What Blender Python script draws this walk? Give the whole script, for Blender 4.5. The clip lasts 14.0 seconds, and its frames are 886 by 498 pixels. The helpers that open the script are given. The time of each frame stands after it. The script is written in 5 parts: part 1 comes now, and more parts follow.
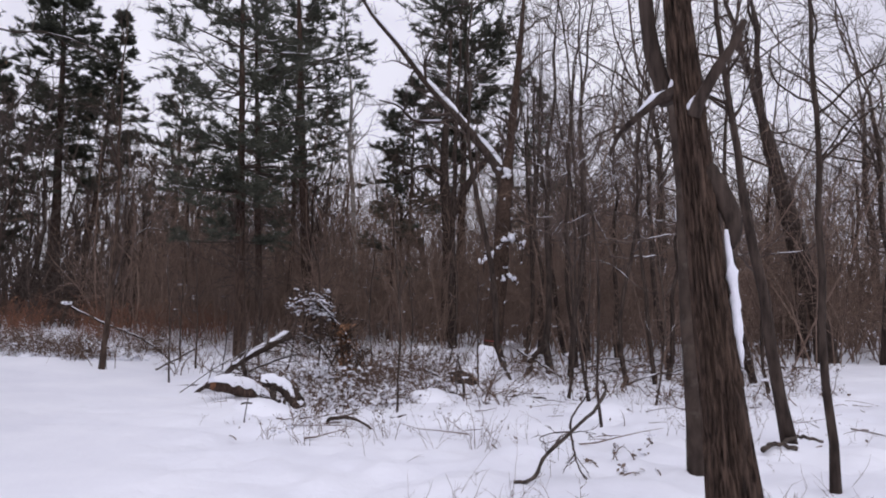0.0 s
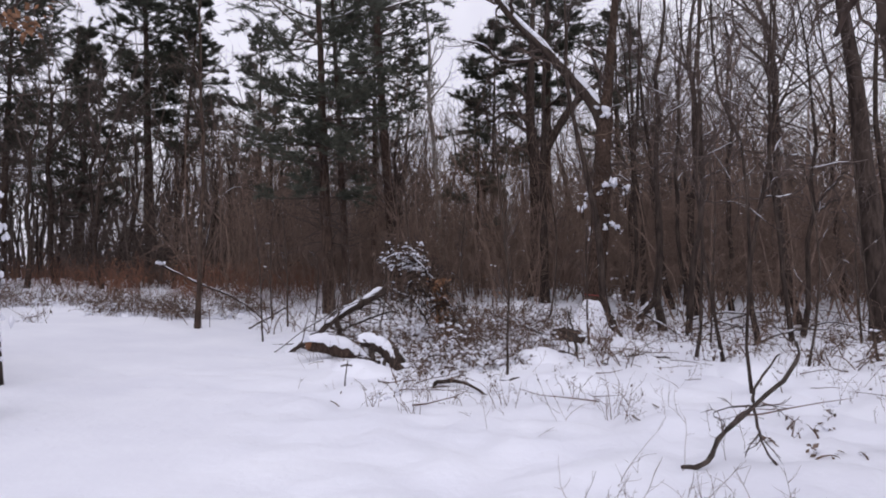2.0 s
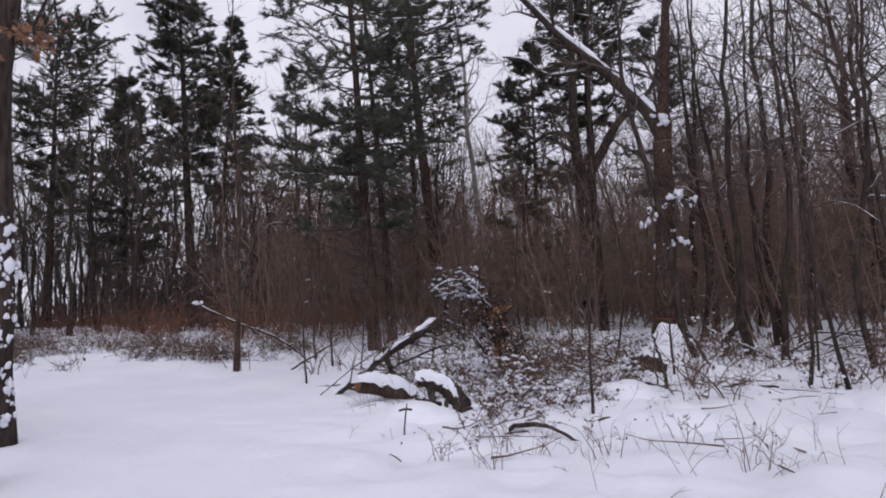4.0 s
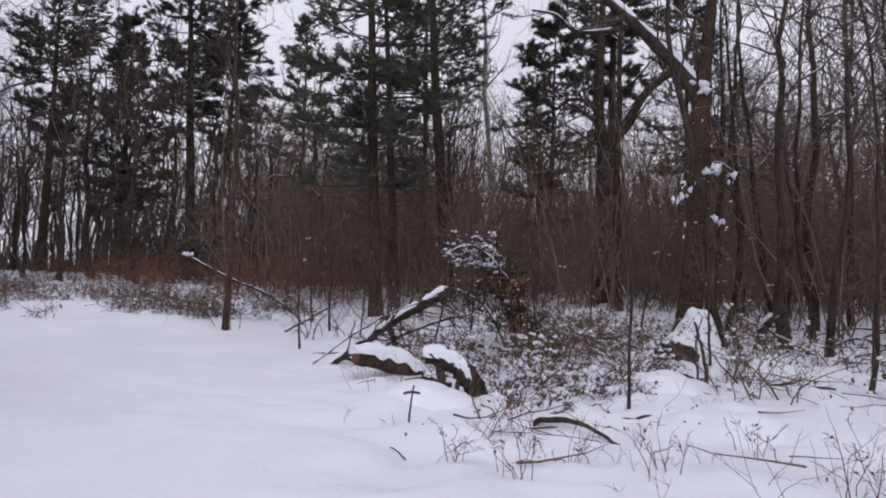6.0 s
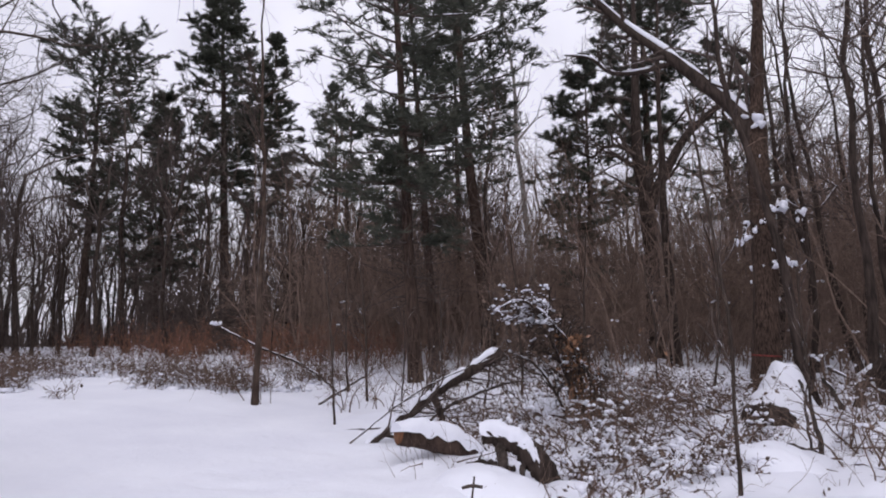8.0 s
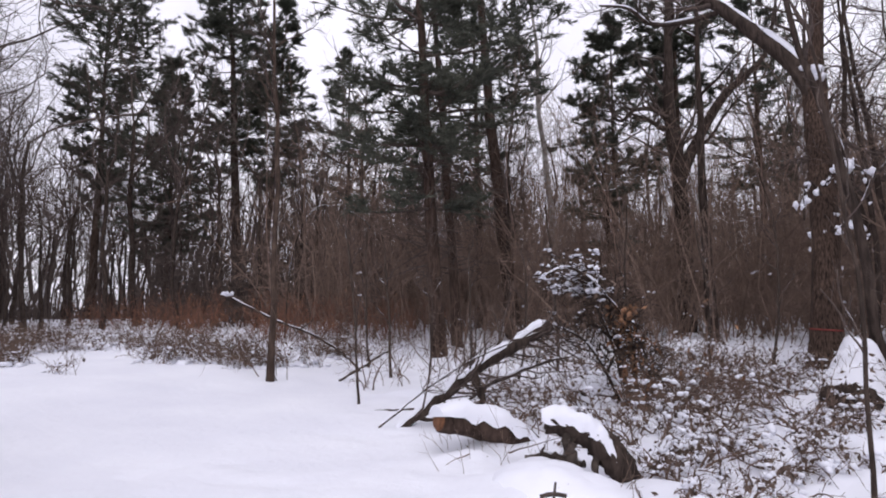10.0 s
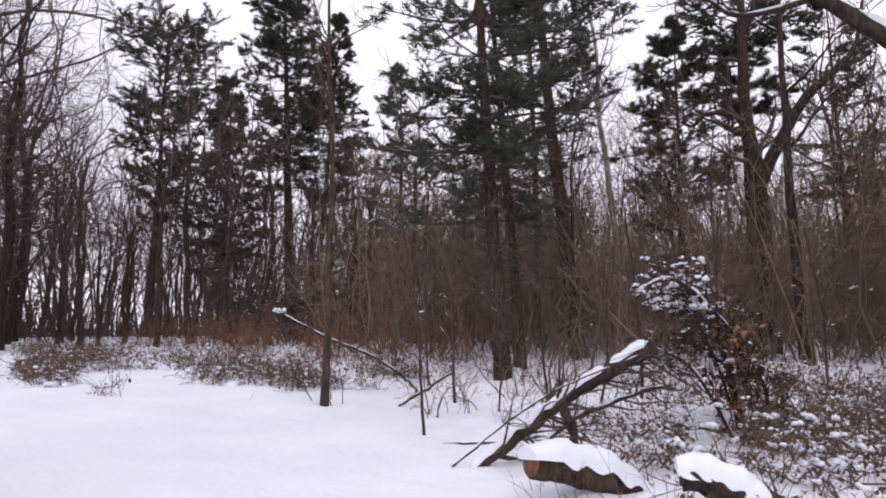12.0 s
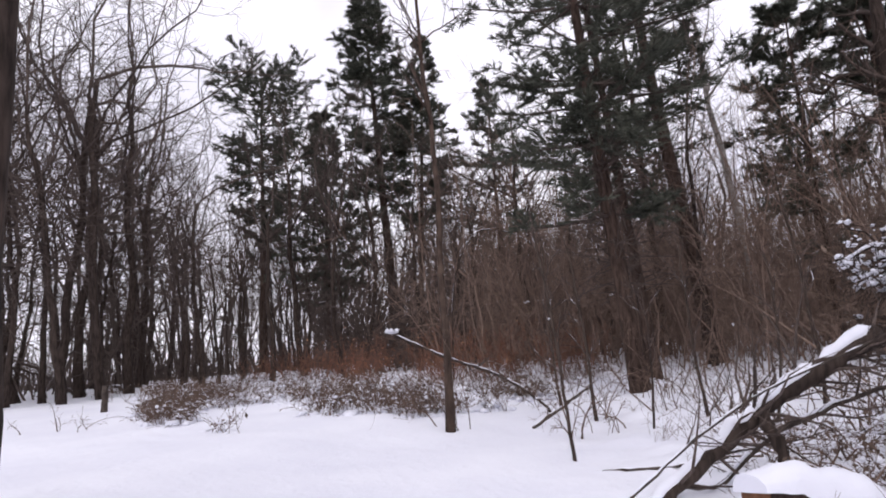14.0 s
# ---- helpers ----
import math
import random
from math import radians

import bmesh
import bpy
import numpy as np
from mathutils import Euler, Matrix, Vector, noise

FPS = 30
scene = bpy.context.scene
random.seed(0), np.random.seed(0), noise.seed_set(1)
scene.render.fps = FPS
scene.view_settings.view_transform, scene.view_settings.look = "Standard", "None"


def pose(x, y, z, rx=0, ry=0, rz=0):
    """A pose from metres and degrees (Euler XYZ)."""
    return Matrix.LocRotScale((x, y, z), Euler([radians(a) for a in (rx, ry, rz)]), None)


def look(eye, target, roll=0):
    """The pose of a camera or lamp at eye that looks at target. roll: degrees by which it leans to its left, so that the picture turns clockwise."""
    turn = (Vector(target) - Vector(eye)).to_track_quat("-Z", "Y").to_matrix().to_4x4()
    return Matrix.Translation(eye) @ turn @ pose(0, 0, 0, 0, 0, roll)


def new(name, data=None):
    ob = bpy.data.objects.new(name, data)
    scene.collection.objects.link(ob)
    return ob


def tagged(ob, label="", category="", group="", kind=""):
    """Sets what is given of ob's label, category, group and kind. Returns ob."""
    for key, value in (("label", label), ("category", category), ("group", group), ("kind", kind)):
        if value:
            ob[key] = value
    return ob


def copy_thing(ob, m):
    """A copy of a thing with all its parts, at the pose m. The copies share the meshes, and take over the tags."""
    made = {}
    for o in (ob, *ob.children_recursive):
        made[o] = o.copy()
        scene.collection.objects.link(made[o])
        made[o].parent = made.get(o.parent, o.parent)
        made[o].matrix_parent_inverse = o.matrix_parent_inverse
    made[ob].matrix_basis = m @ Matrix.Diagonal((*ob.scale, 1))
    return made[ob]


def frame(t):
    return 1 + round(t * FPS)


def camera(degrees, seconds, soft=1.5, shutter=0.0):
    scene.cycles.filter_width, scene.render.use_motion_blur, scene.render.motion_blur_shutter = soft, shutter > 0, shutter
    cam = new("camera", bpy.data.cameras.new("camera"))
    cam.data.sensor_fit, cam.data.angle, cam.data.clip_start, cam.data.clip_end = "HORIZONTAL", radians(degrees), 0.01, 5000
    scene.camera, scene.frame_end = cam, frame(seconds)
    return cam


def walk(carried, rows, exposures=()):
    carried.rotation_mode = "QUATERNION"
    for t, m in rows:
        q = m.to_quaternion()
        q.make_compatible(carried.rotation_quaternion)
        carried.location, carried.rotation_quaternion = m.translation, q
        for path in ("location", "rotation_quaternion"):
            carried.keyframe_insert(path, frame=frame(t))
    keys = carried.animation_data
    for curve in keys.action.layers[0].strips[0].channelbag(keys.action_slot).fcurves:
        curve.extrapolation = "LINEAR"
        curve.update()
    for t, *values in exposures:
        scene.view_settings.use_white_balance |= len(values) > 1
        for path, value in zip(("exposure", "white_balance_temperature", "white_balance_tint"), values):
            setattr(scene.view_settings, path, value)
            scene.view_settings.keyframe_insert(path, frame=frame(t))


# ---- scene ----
# the camera and its walk
cam = camera(70.67, 14.0, soft=1.9)
# seconds, eye, then heading to the left, pitch and lean in degrees
ROWS = [
    (0.0, -0.168, -0.041, 1.765, -0.58, 6.50, 0.87),
    (0.5, -0.208, 0.359, 1.669, 2.73, 7.27, 0.50),
    (1.0, -0.384, 0.692, 1.730, 8.35, 4.02, 0.14),
    (1.5, -0.542, 0.997, 1.599, 4.88, 8.17, -0.67),
    (2.0, -0.750, 1.255, 1.703, 6.40, 2.46, -0.12),
    (2.5, -0.866, 1.602, 1.645, 11.80, 5.97, -0.13),
    (5.0, -1.629, 3.242, 1.584, 8.21, 3.79, -4.22),
    (5.5, -1.729, 3.575, 1.599, 4.36, 1.15, -0.77),
    (6.0, -1.774, 3.931, 1.560, 10.09, 2.84, 1.20),
    (6.5, -1.809, 4.218, 1.583, 13.59, 3.31, -1.70),
    (7.0, -1.912, 4.521, 1.593, 11.93, 8.60, -0.74),
    (7.5, -2.033, 4.719, 1.540, 9.04, 4.62, 0.74),
    (8.0, -2.186, 5.044, 1.588, 13.17, 8.30, -1.06),
    (8.5, -2.271, 5.326, 1.559, 14.66, 5.83, -0.36),
    (11.0, -3.264, 6.644, 1.554, 14.13, 6.21, -1.39),
    (11.5, -3.379, 6.890, 1.522, 15.88, 9.89, -1.95),
    (12.0, -3.521, 7.200, 1.563, 18.70, 7.70, -0.72),
    (12.5, -3.711, 7.350, 1.534, 17.84, 10.41, -1.70),
    (13.0, -3.926, 7.601, 1.536, 21.51, 11.01, -1.90),
    (13.5, -4.086, 7.844, 1.513, 23.39, 10.01, -1.21),
    (14.0, -4.339, 8.178, 1.456, 27.49, 10.02, -4.66),
]
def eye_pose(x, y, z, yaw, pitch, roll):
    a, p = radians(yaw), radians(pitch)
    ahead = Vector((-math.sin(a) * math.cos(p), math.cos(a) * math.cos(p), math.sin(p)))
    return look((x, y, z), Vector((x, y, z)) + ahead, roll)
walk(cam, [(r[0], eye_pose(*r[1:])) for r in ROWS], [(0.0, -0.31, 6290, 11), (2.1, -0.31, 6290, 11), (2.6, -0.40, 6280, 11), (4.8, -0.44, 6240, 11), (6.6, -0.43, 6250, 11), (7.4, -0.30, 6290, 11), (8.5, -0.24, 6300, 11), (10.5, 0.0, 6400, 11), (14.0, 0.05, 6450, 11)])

# ---- world and light: a bright overcast winter day ----
world = bpy.data.worlds.new("overcast_sky")
scene.world = world
world.use_nodes = True
wn, wl = world.node_tree.nodes, world.node_tree.links
bg = wn["Background"]
sky = wn.new("ShaderNodeTexSky")
sky.sky_type, sky.sun_disc = "NISHITA", False
sky.sun_elevation, sky.sun_rotation = radians(54), radians(200)
sky.air_density, sky.dust_density = 1.0, 4.0
SKY_STRENGTH = 0.1
coord = wn.new("ShaderNodeTexCoord")
cloud = wn.new("ShaderNodeTexNoise")
cloud.inputs["Scale"].default_value, cloud.inputs["Detail"].default_value, cloud.inputs["Roughness"].default_value = 2.6, 5, 0.55
wl.new(coord.outputs["Generated"], cloud.inputs["Vector"])
ramp = wn.new("ShaderNodeValToRGB")
ramp.color_ramp.elements[0].position, ramp.color_ramp.elements[0].color = 0.32, (9.0, 8.7, 10.0, 1)
ramp.color_ramp.elements[1].position, ramp.color_ramp.elements[1].color = 0.66, (13.3, 12.95, 14.0, 1)
wl.new(cloud.outputs["Fac"], ramp.inputs["Fac"])
veil = wn.new("ShaderNodeMix")
veil.data_type = "RGBA"
veil.inputs[0].default_value = 0.94
wl.new(sky.outputs["Color"], veil.inputs[6])
wl.new(ramp.outputs["Color"], veil.inputs[7])
wl.new(veil.outputs[2], bg.inputs["Color"])
bg.inputs["Strength"].default_value = SKY_STRENGTH

sun = new("sun", bpy.data.lights.new("sun", "SUN"))
sun.data.energy, sun.data.angle, sun.data.color = 0.7, radians(50), (1.0, 0.97, 0.95)
sun.matrix_world = pose(0, 0, 30, 36, 0, 20)


# ---- materials ----
def material(name, build, rough=0.8, spec=0.3):
    m = bpy.data.materials.new(name)
    m.use_nodes = True
    nt = m.node_tree
    b = nt.nodes["Principled BSDF"]
    b.inputs["Roughness"].default_value = rough
    b.inputs["Specular IOR Level"].default_value = spec
    build(nt, b)
    return m


def node(nt, kind, **values):
    n = nt.nodes.new(kind)
    for key, value in values.items():
        n.inputs[key.replace("_", " ")].default_value = value
    return n


def noise_ramp(nt, scale, stops, detail=4.0, stretch=(1, 1, 1), coords="Object", rough=0.55):
    c = node(nt, "ShaderNodeTexCoord")
    mp = node(nt, "ShaderNodeMapping", Scale=stretch)
    nt.links.new(c.outputs[coords], mp.inputs["Vector"])
    n = node(nt, "ShaderNodeTexNoise", Scale=scale, Detail=detail, Roughness=rough)
    nt.links.new(mp.outputs["Vector"], n.inputs["Vector"])
    r = node(nt, "ShaderNodeValToRGB")
    els = r.color_ramp.elements
    while len(els) < len(stops):
        els.new(0.5)
    for e, (p, col) in zip(els, stops):
        e.position, e.color = p, (*col, 1)
    nt.links.new(n.outputs["Fac"], r.inputs["Fac"])
    return n, r


def mixed(nt, a, b, fac, mode="MIX"):
    m = node(nt, "ShaderNodeMix")
    m.data_type, m.blend_type = "RGBA", mode
    nt.links.new(a, m.inputs[6])
    nt.links.new(b, m.inputs[7])
    if isinstance(fac, float):
        m.inputs[0].default_value = fac
    else:
        nt.links.new(fac, m.inputs[0])
    return m.outputs[2]


def bumped(nt, b, height, strength, distance):
    u = node(nt, "ShaderNodeBump", Strength=strength, Distance=distance)
    nt.links.new(height, u.inputs["Height"])
    nt.links.new(u.outputs["Normal"], b.inputs["Normal"])


def island_tint(nt, colour, low, high):
    """Varies a colour from piece to piece."""
    g = node(nt, "ShaderNodeNewGeometry")
    mr = node(nt, "ShaderNodeMapRange")
    mr.inputs["To Min"].default_value, mr.inputs["To Max"].default_value = low, high
    nt.links.new(g.outputs["Random Per Island"], mr.inputs["Value"])
    hs = node(nt, "ShaderNodeHueSaturation")
    nt.links.new(mr.outputs["Result"], hs.inputs["Value"])
    nt.links.new(colour, hs.inputs["Color"])
    return hs.outputs["Color"]


def bark(name, dark, light, stretch=(1, 1, 0.16), scale=16.0, relief=0.02, lichen=None):
    def build(nt, b):
        n, r = noise_ramp(nt, scale, [(0.36, dark), (0.62, light)], 6.0, stretch)
        n2, r2 = noise_ramp(nt, 1.3, [(0.35, (0.72, 0.70, 0.70)), (0.7, (1.1, 1.08, 1.05))], 3.0)
        col = mixed(nt, r.outputs["Color"], r2.outputs["Color"], 1.0, "MULTIPLY")
        if lichen:
            n3, r3 = noise_ramp(nt, 3.2, [(0.56, (0, 0, 0)), (0.66, (0.7, 0.7, 0.7))], 5.0)
            rgb = node(nt, "ShaderNodeRGB")
            rgb.outputs[0].default_value = (*lichen, 1)
            col = mixed(nt, col, rgb.outputs[0], r3.outputs["Color"])
        nt.links.new(island_tint(nt, col, 0.8, 1.15), b.inputs["Base Color"])
        bumped(nt, b, n.outputs["Fac"], 0.7, relief)
    return material(name, build, 0.9, 0.15)


def snow_build(nt, b):
    n, r = noise_ramp(nt, 0.55, [(0.3, (0.755, 0.76, 0.835)), (0.7, (0.84, 0.845, 0.905))], 5.0)
    n2 = node(nt, "ShaderNodeTexNoise", Scale=7.0, Detail=6.0, Roughness=0.6)
    c = node(nt, "ShaderNodeTexCoord")
    nt.links.new(c.outputs["Object"], n2.inputs["Vector"])
    nt.links.new(r.outputs["Color"], b.inputs["Base Color"])
    bumped(nt, b, n2.outputs["Fac"], 0.45, 0.04)


SNOW = material("snow", snow_build, 0.75, 0.2)
BARK_RIDGED = bark("ridged_bark", (0.022, 0.015, 0.012), (0.105, 0.071, 0.055), (1, 1, 0.16), 30.0, 0.03)
BARK_SMOOTH = bark("smooth_bark", (0.04, 0.030, 0.025), (0.08, 0.060, 0.050), (1, 1, 0.5), 9.0, 0.006, (0.11, 0.09, 0.078))
BARK_PINE = bark("pine_bark", (0.030, 0.020, 0.016), (0.092, 0.063, 0.050), (1, 1, 0.2), 14.0, 0.03)
BARK_DARK = bark("dark_bark", (0.028, 0.021, 0.018), (0.076, 0.057, 0.048), (1, 1, 0.2), 14.0, 0.02)
BARK_PALE = bark("pale_bark", (0.20, 0.18, 0.17), (0.42, 0.40, 0.38), (1, 1, 0.8), 5.0, 0.004)
BARK_BROWN = bark("brown_sapling_bark", (0.045, 0.032, 0.026), (0.10, 0.071, 0.056), (1, 1, 0.3), 14.0, 0.006)


def plain(name, a, b_, scale=20.0, low=0.7, high=1.25, rough=0.85):
    def build(nt, b):
        n, r = noise_ramp(nt, scale, [(0.35, a), (0.65, b_)], 3.0)
        nt.links.new(island_tint(nt, r.outputs["Color"], low, high), b.inputs["Base Color"])
        bumped(nt, b, n.outputs["Fac"], 0.3, 0.004)
    return material(name, build, rough, 0.2)


TWIG = plain("twig_bark", (0.058, 0.044, 0.038), (0.115, 0.087, 0.076))
BRUSH = plain("brush_twigs", (0.095, 0.064, 0.050), (0.18, 0.124, 0.096))
THICKET = plain("thicket_twigs", (0.14, 0.096, 0.076), (0.25, 0.176, 0.140))
BRUSH_RED = plain("red_brush_twigs", (0.14, 0.068, 0.046), (0.24, 0.12, 0.082))
NEEDLES = plain("pine_needles", (0.050, 0.055, 0.043), (0.098, 0.102, 0.077), 1.5, 0.6, 1.4, 0.6)
LEAF = plain("dead_leaves", (0.085, 0.060, 0.047), (0.175, 0.126, 0.10), 6.0, 0.5, 1.3)
LEAF_RUST = plain("rust_leaves", (0.17, 0.088, 0.050), (0.33, 0.18, 0.105), 6.0, 0.6, 1.25)
WOOD_CUT = plain("cut_wood", (0.12, 0.054, 0.029), (0.25, 0.118, 0.062), 14.0, 0.95, 1.05)
WOOD_OLD = plain("weathered_wood", (0.032, 0.025, 0.021), (0.085, 0.066, 0.056), 9.0, 0.9, 1.1)


# ---- geometry helpers ----
class Geo:
    """Gathers vertices, quads and triangles for one mesh."""
    def __init__(self):
        self.v, self.q, self.t, self.n = [], [], [], 0

    def add(self, v, q=None, t=None):
        v = np.asarray(v, float).reshape(-1, 3)
        self.v.append(v)
        if q is not None and len(q):
            self.q.append(np.asarray(q) + self.n)
        if t is not None and len(t):
            self.t.append(np.asarray(t) + self.n)
        self.n += len(v)
        return self

    def mesh(self, name, mat, smooth=True):
        v = np.concatenate(self.v) if self.v else np.zeros((0, 3))
        q = np.concatenate(self.q) if self.q else np.zeros((0, 4), int)
        t = np.concatenate(self.t) if self.t else np.zeros((0, 3), int)
        me = bpy.data.meshes.new(name)
        me.vertices.add(len(v))
        me.vertices.foreach_set("co", v.ravel())
        me.loops.add(q.size + t.size)
        me.loops.foreach_set("vertex_index", np.concatenate([q.ravel(), t.ravel()]).astype(np.int32))
        me.polygons.add(len(q) + len(t))
        starts = np.concatenate([np.arange(len(q)) * 4, q.size + np.arange(len(t)) * 3])
        me.polygons.foreach_set("loop_start", starts.astype(np.int32))
        me.polygons.foreach_set("use_smooth", np.full(len(q) + len(t), smooth))
        me.update(calc_edges=True)
        me.validate()
        me.materials.append(mat)
        return me


def part(name, geo, mat, parent, label="", smooth=True):
    ob = new(name, geo.mesh(name, mat, smooth))
    ob.parent = parent
    if label:
        ob["label"] = label
    return ob


def unit(a):
    return a / np.maximum(np.linalg.norm(a, axis=-1, keepdims=True), 1e-9)


def tubes(geo, P, R, sides=6, rough=0.0, rng=None):
    """Sweeps N paths of K points, with their radii, into tapered tubes."""
    P, R = np.asarray(P, float), np.asarray(R, float)
    if P.ndim == 2:
        P, R = P[None], R[None]
    N, K, _ = P.shape
    if N == 0:
        return geo
    T = unit(np.gradient(P, axis=1))
    mean = unit(P[:, -1] - P[:, 0])
    ref = np.where((np.abs(mean[:, 2:]) > 0.75), np.array([[1.0, 0.0, 0.0]]), np.array([[0.0, 0.0, 1.0]]))[:, None, :]
    U = unit(ref - T * (T * ref).sum(-1, keepdims=True))
    W = np.cross(T, U)
    a = np.arange(sides) * 2 * np.pi / sides
    rad = R[:, :, None, None] * np.ones((1, 1, sides, 1))
    if rough and rng is not None:
        rad = rad * (1 + rough * rng.standard_normal((N, K, sides, 1)))
    ring = P[:, :, None] + rad * (np.cos(a)[:, None] * U[:, :, None] + np.sin(a)[:, None] * W[:, :, None])
    i = np.arange(N)[:, None, None] * K * sides + np.arange(K - 1)[None, :, None] * sides
    s, s2 = np.arange(sides)[None, None], (np.arange(sides)[None, None] + 1) % sides
    q = np.stack([i + s, i + s2, i + sides + s2, i + sides + s], -1).reshape(-1, 4)
    geo.add(ring, q)
    if sides >= 5:  # closed ends
        for k, flip in ((0, True), (K - 1, False)):
            centre = geo.n
            geo.add(P[:, k])
            base = centre - N * K * sides + np.arange(N)[:, None] * K * sides + k * sides if k == 0 else centre - N - N * K * sides + np.arange(N)[:, None] * K * sides + k * sides
            c = centre + np.arange(N)[:, None] + 0 * s[0]
            tri = np.stack([c, base + s2[0], base + s[0]] if flip else [c, base + s[0], base + s2[0]], -1).reshape(-1, 3)
            geo.t.append(tri)
    return geo


def grow(rng, S, D, L, r0, r1, K=6, wander=0.15, lift=0.05):
    """Paths that wander from S along D, rising by lift."""
    N = len(S)
    P = np.empty((N, K, 3))
    P[:, 0], d = S, unit(np.asarray(D, float))
    for k in range(1, K):
        d = unit(d + wander * rng.standard_normal((N, 3)) + np.array([0, 0, lift]))
        P[:, k] = P[:, k - 1] + d * (L / (K - 1))[:, None]
    f = np.linspace(0, 1, K)[None]
    R = r0[:, None] * (1 - f) + r1[:, None] * f
    return P, R


def sprout(rng, P, R, n, t0, t1, angle, flat=0.0):
    """Starts n side shoots on each path: places, directions, radii, and how far out they sit."""
    N, K, _ = P.shape
    i = np.repeat(np.arange(N), n)
    t = rng.uniform(t0, t1, N * n)
    x = t * (K - 1)
    k = np.minimum(x.astype(int), K - 2)
    f = (x - k)[:, None]
    S = P[i, k] * (1 - f) + P[i, k + 1] * f
    r = R[i, k] * (1 - f[:, 0]) + R[i, k + 1] * f[:, 0]
    T = unit(P[i, k + 1] - P[i, k])
    side = rng.standard_normal((N * n, 3))
    side[:, 2] *= 1 - flat
    side = unit(side - T * (side * T).sum(-1, keepdims=True))
    a = angle * rng.uniform(0.7, 1.3, N * n)[:, None]
    return S, unit(T * np.cos(a) + side * np.sin(a)), r, t, i


def smooth_path(points, k):
    """A Catmull-Rom path through a few points."""
    p = np.asarray(points, float)
    p = np.vstack([2 * p[0] - p[1], p, 2 * p[-1] - p[-2]])
    out = []
    for x in np.linspace(0, len(p) - 3 - 1e-6, k):
        i, f = int(x), x - int(x)
        a, b, c, d = p[i], p[i + 1], p[i + 2], p[i + 3]
        out.append(0.5 * (2 * b + (c - a) * f + (2 * a - 5 * b + 4 * c - d) * f * f + (3 * b - a - 3 * c + d) * f ** 3))
    return np.array(out)


def snow_along(geo, rng, P, R, cover=0.7, fat=0.9, sides=5):
    """Snow lying on top of boughs: patchy ridges that sit on the upper side of each path."""
    P, R = np.asarray(P, float), np.asarray(R, float)
    if P.ndim == 2:
        P, R = P[None], R[None]
    if not len(P):
        return geo
    T = unit(np.gradient(P, axis=1))
    level = np.clip(1.65 - 1.1 * np.abs(T[..., 2]), 0, 1)
    up = unit(np.array([0, 0, 1.0]) - T * T[..., 2:] + 1e-6)
    phase = rng.uniform(0, 6.28, (len(P), 1))
    k = np.arange(P.shape[1])[None]
    patch = np.clip(0.5 + 0.8 * np.sin(k * 0.9 + phase) + (cover - 0.5) * 1.7 + 0.4 * rng.standard_normal(R.shape), 0, 1)
    S = R * fat * level * patch
    S[:, 0] *= 0.2
    S[:, -1] *= 0.2
    Q = P + up * (R * 0.55 + S * 0.35)[..., None]
    return tubes(geo, Q, np.maximum(S, 0.0005), sides)


def ball():
    bm = bmesh.new()
    bmesh.ops.create_icosphere(bm, subdivisions=1, radius=1)
    v = np.array([x.co[:] for x in bm.verts])
    t = np.array([[x.index for x in f.verts] for f in bm.faces])
    bm.free()
    return v, t


BALL_V, BALL_T = ball()


def clumps(geo, rng, C, r, flat=0.7):
    """Many small lumpy clods, each of a few lumps, round the centres C."""
    C, r = np.repeat(np.asarray(C, float), 3, 0), np.repeat(np.asarray(r, float), 3) * rng.uniform(0.3, 0.8, 3 * len(C))
    C = C + rng.standard_normal(C.shape) * r[:, None] * np.array([1.3, 1.3, 0.5 * flat])
    N = len(C)
    if not N:
        return geo
    v = BALL_V[None] * (1 + 0.3 * rng.standard_normal((N, len(BALL_V), 1))) * np.asarray(r).reshape(-1, 1, 1)
    v = v * np.array([1, 1, flat]) + C[:, None]
    t = (np.arange(N)[:, None, None] * len(BALL_V) + BALL_T[None]).reshape(-1, 3)
    return geo.add(v, None, t)


def leaves(geo, rng, C, size):
    """Curled dead leaves, each a bent pair of faces hanging at its place."""
    N = len(C)
    if not N:
        return geo
    a = unit(rng.standard_normal((N, 3)) + np.array([0, 0, -0.8]))
    b = unit(np.cross(a, rng.standard_normal((N, 3))))
    c = np.cross(a, b)
    s = (size * rng.uniform(0.6, 1.3, N))[:, None]
    p0, p1 = C, C + a * s
    m = (p0 + p1) / 2
    v = np.stack([p0, m + b * s * 0.28 + c * s * 0.14, p1 + c * s * 0.1, m - b * s * 0.28 + c * s * 0.14], 1)
    i = np.arange(N)[:, None] * 4
    t = np.concatenate([i + np.array([[0, 1, 2]]), i + np.array([[0, 2, 3]])])
    return geo.add(v, None, t)


def thing(name, place, label, category, group="", kind=""):
    ob = new(name)
    ob.matrix_basis = Matrix.Translation(place)
    return tagged(ob, label, category, group, kind)


def step(a, b, v):
    v = np.clip((v - a) / (b - a), 0, 1)
    return v * v * (3 - 2 * v)


def rise(x, y):
    """The lie of the land."""
    d = np.hypot(x + 2, y - 4)
    return 0.7 * step(8, 36, d) + 0.6 * step(28, 60, d) + 0.08 * step(9.5, 12.5, y) + 0.28 * step(7.5, 12.5, -x) * step(6.5, 10, y)


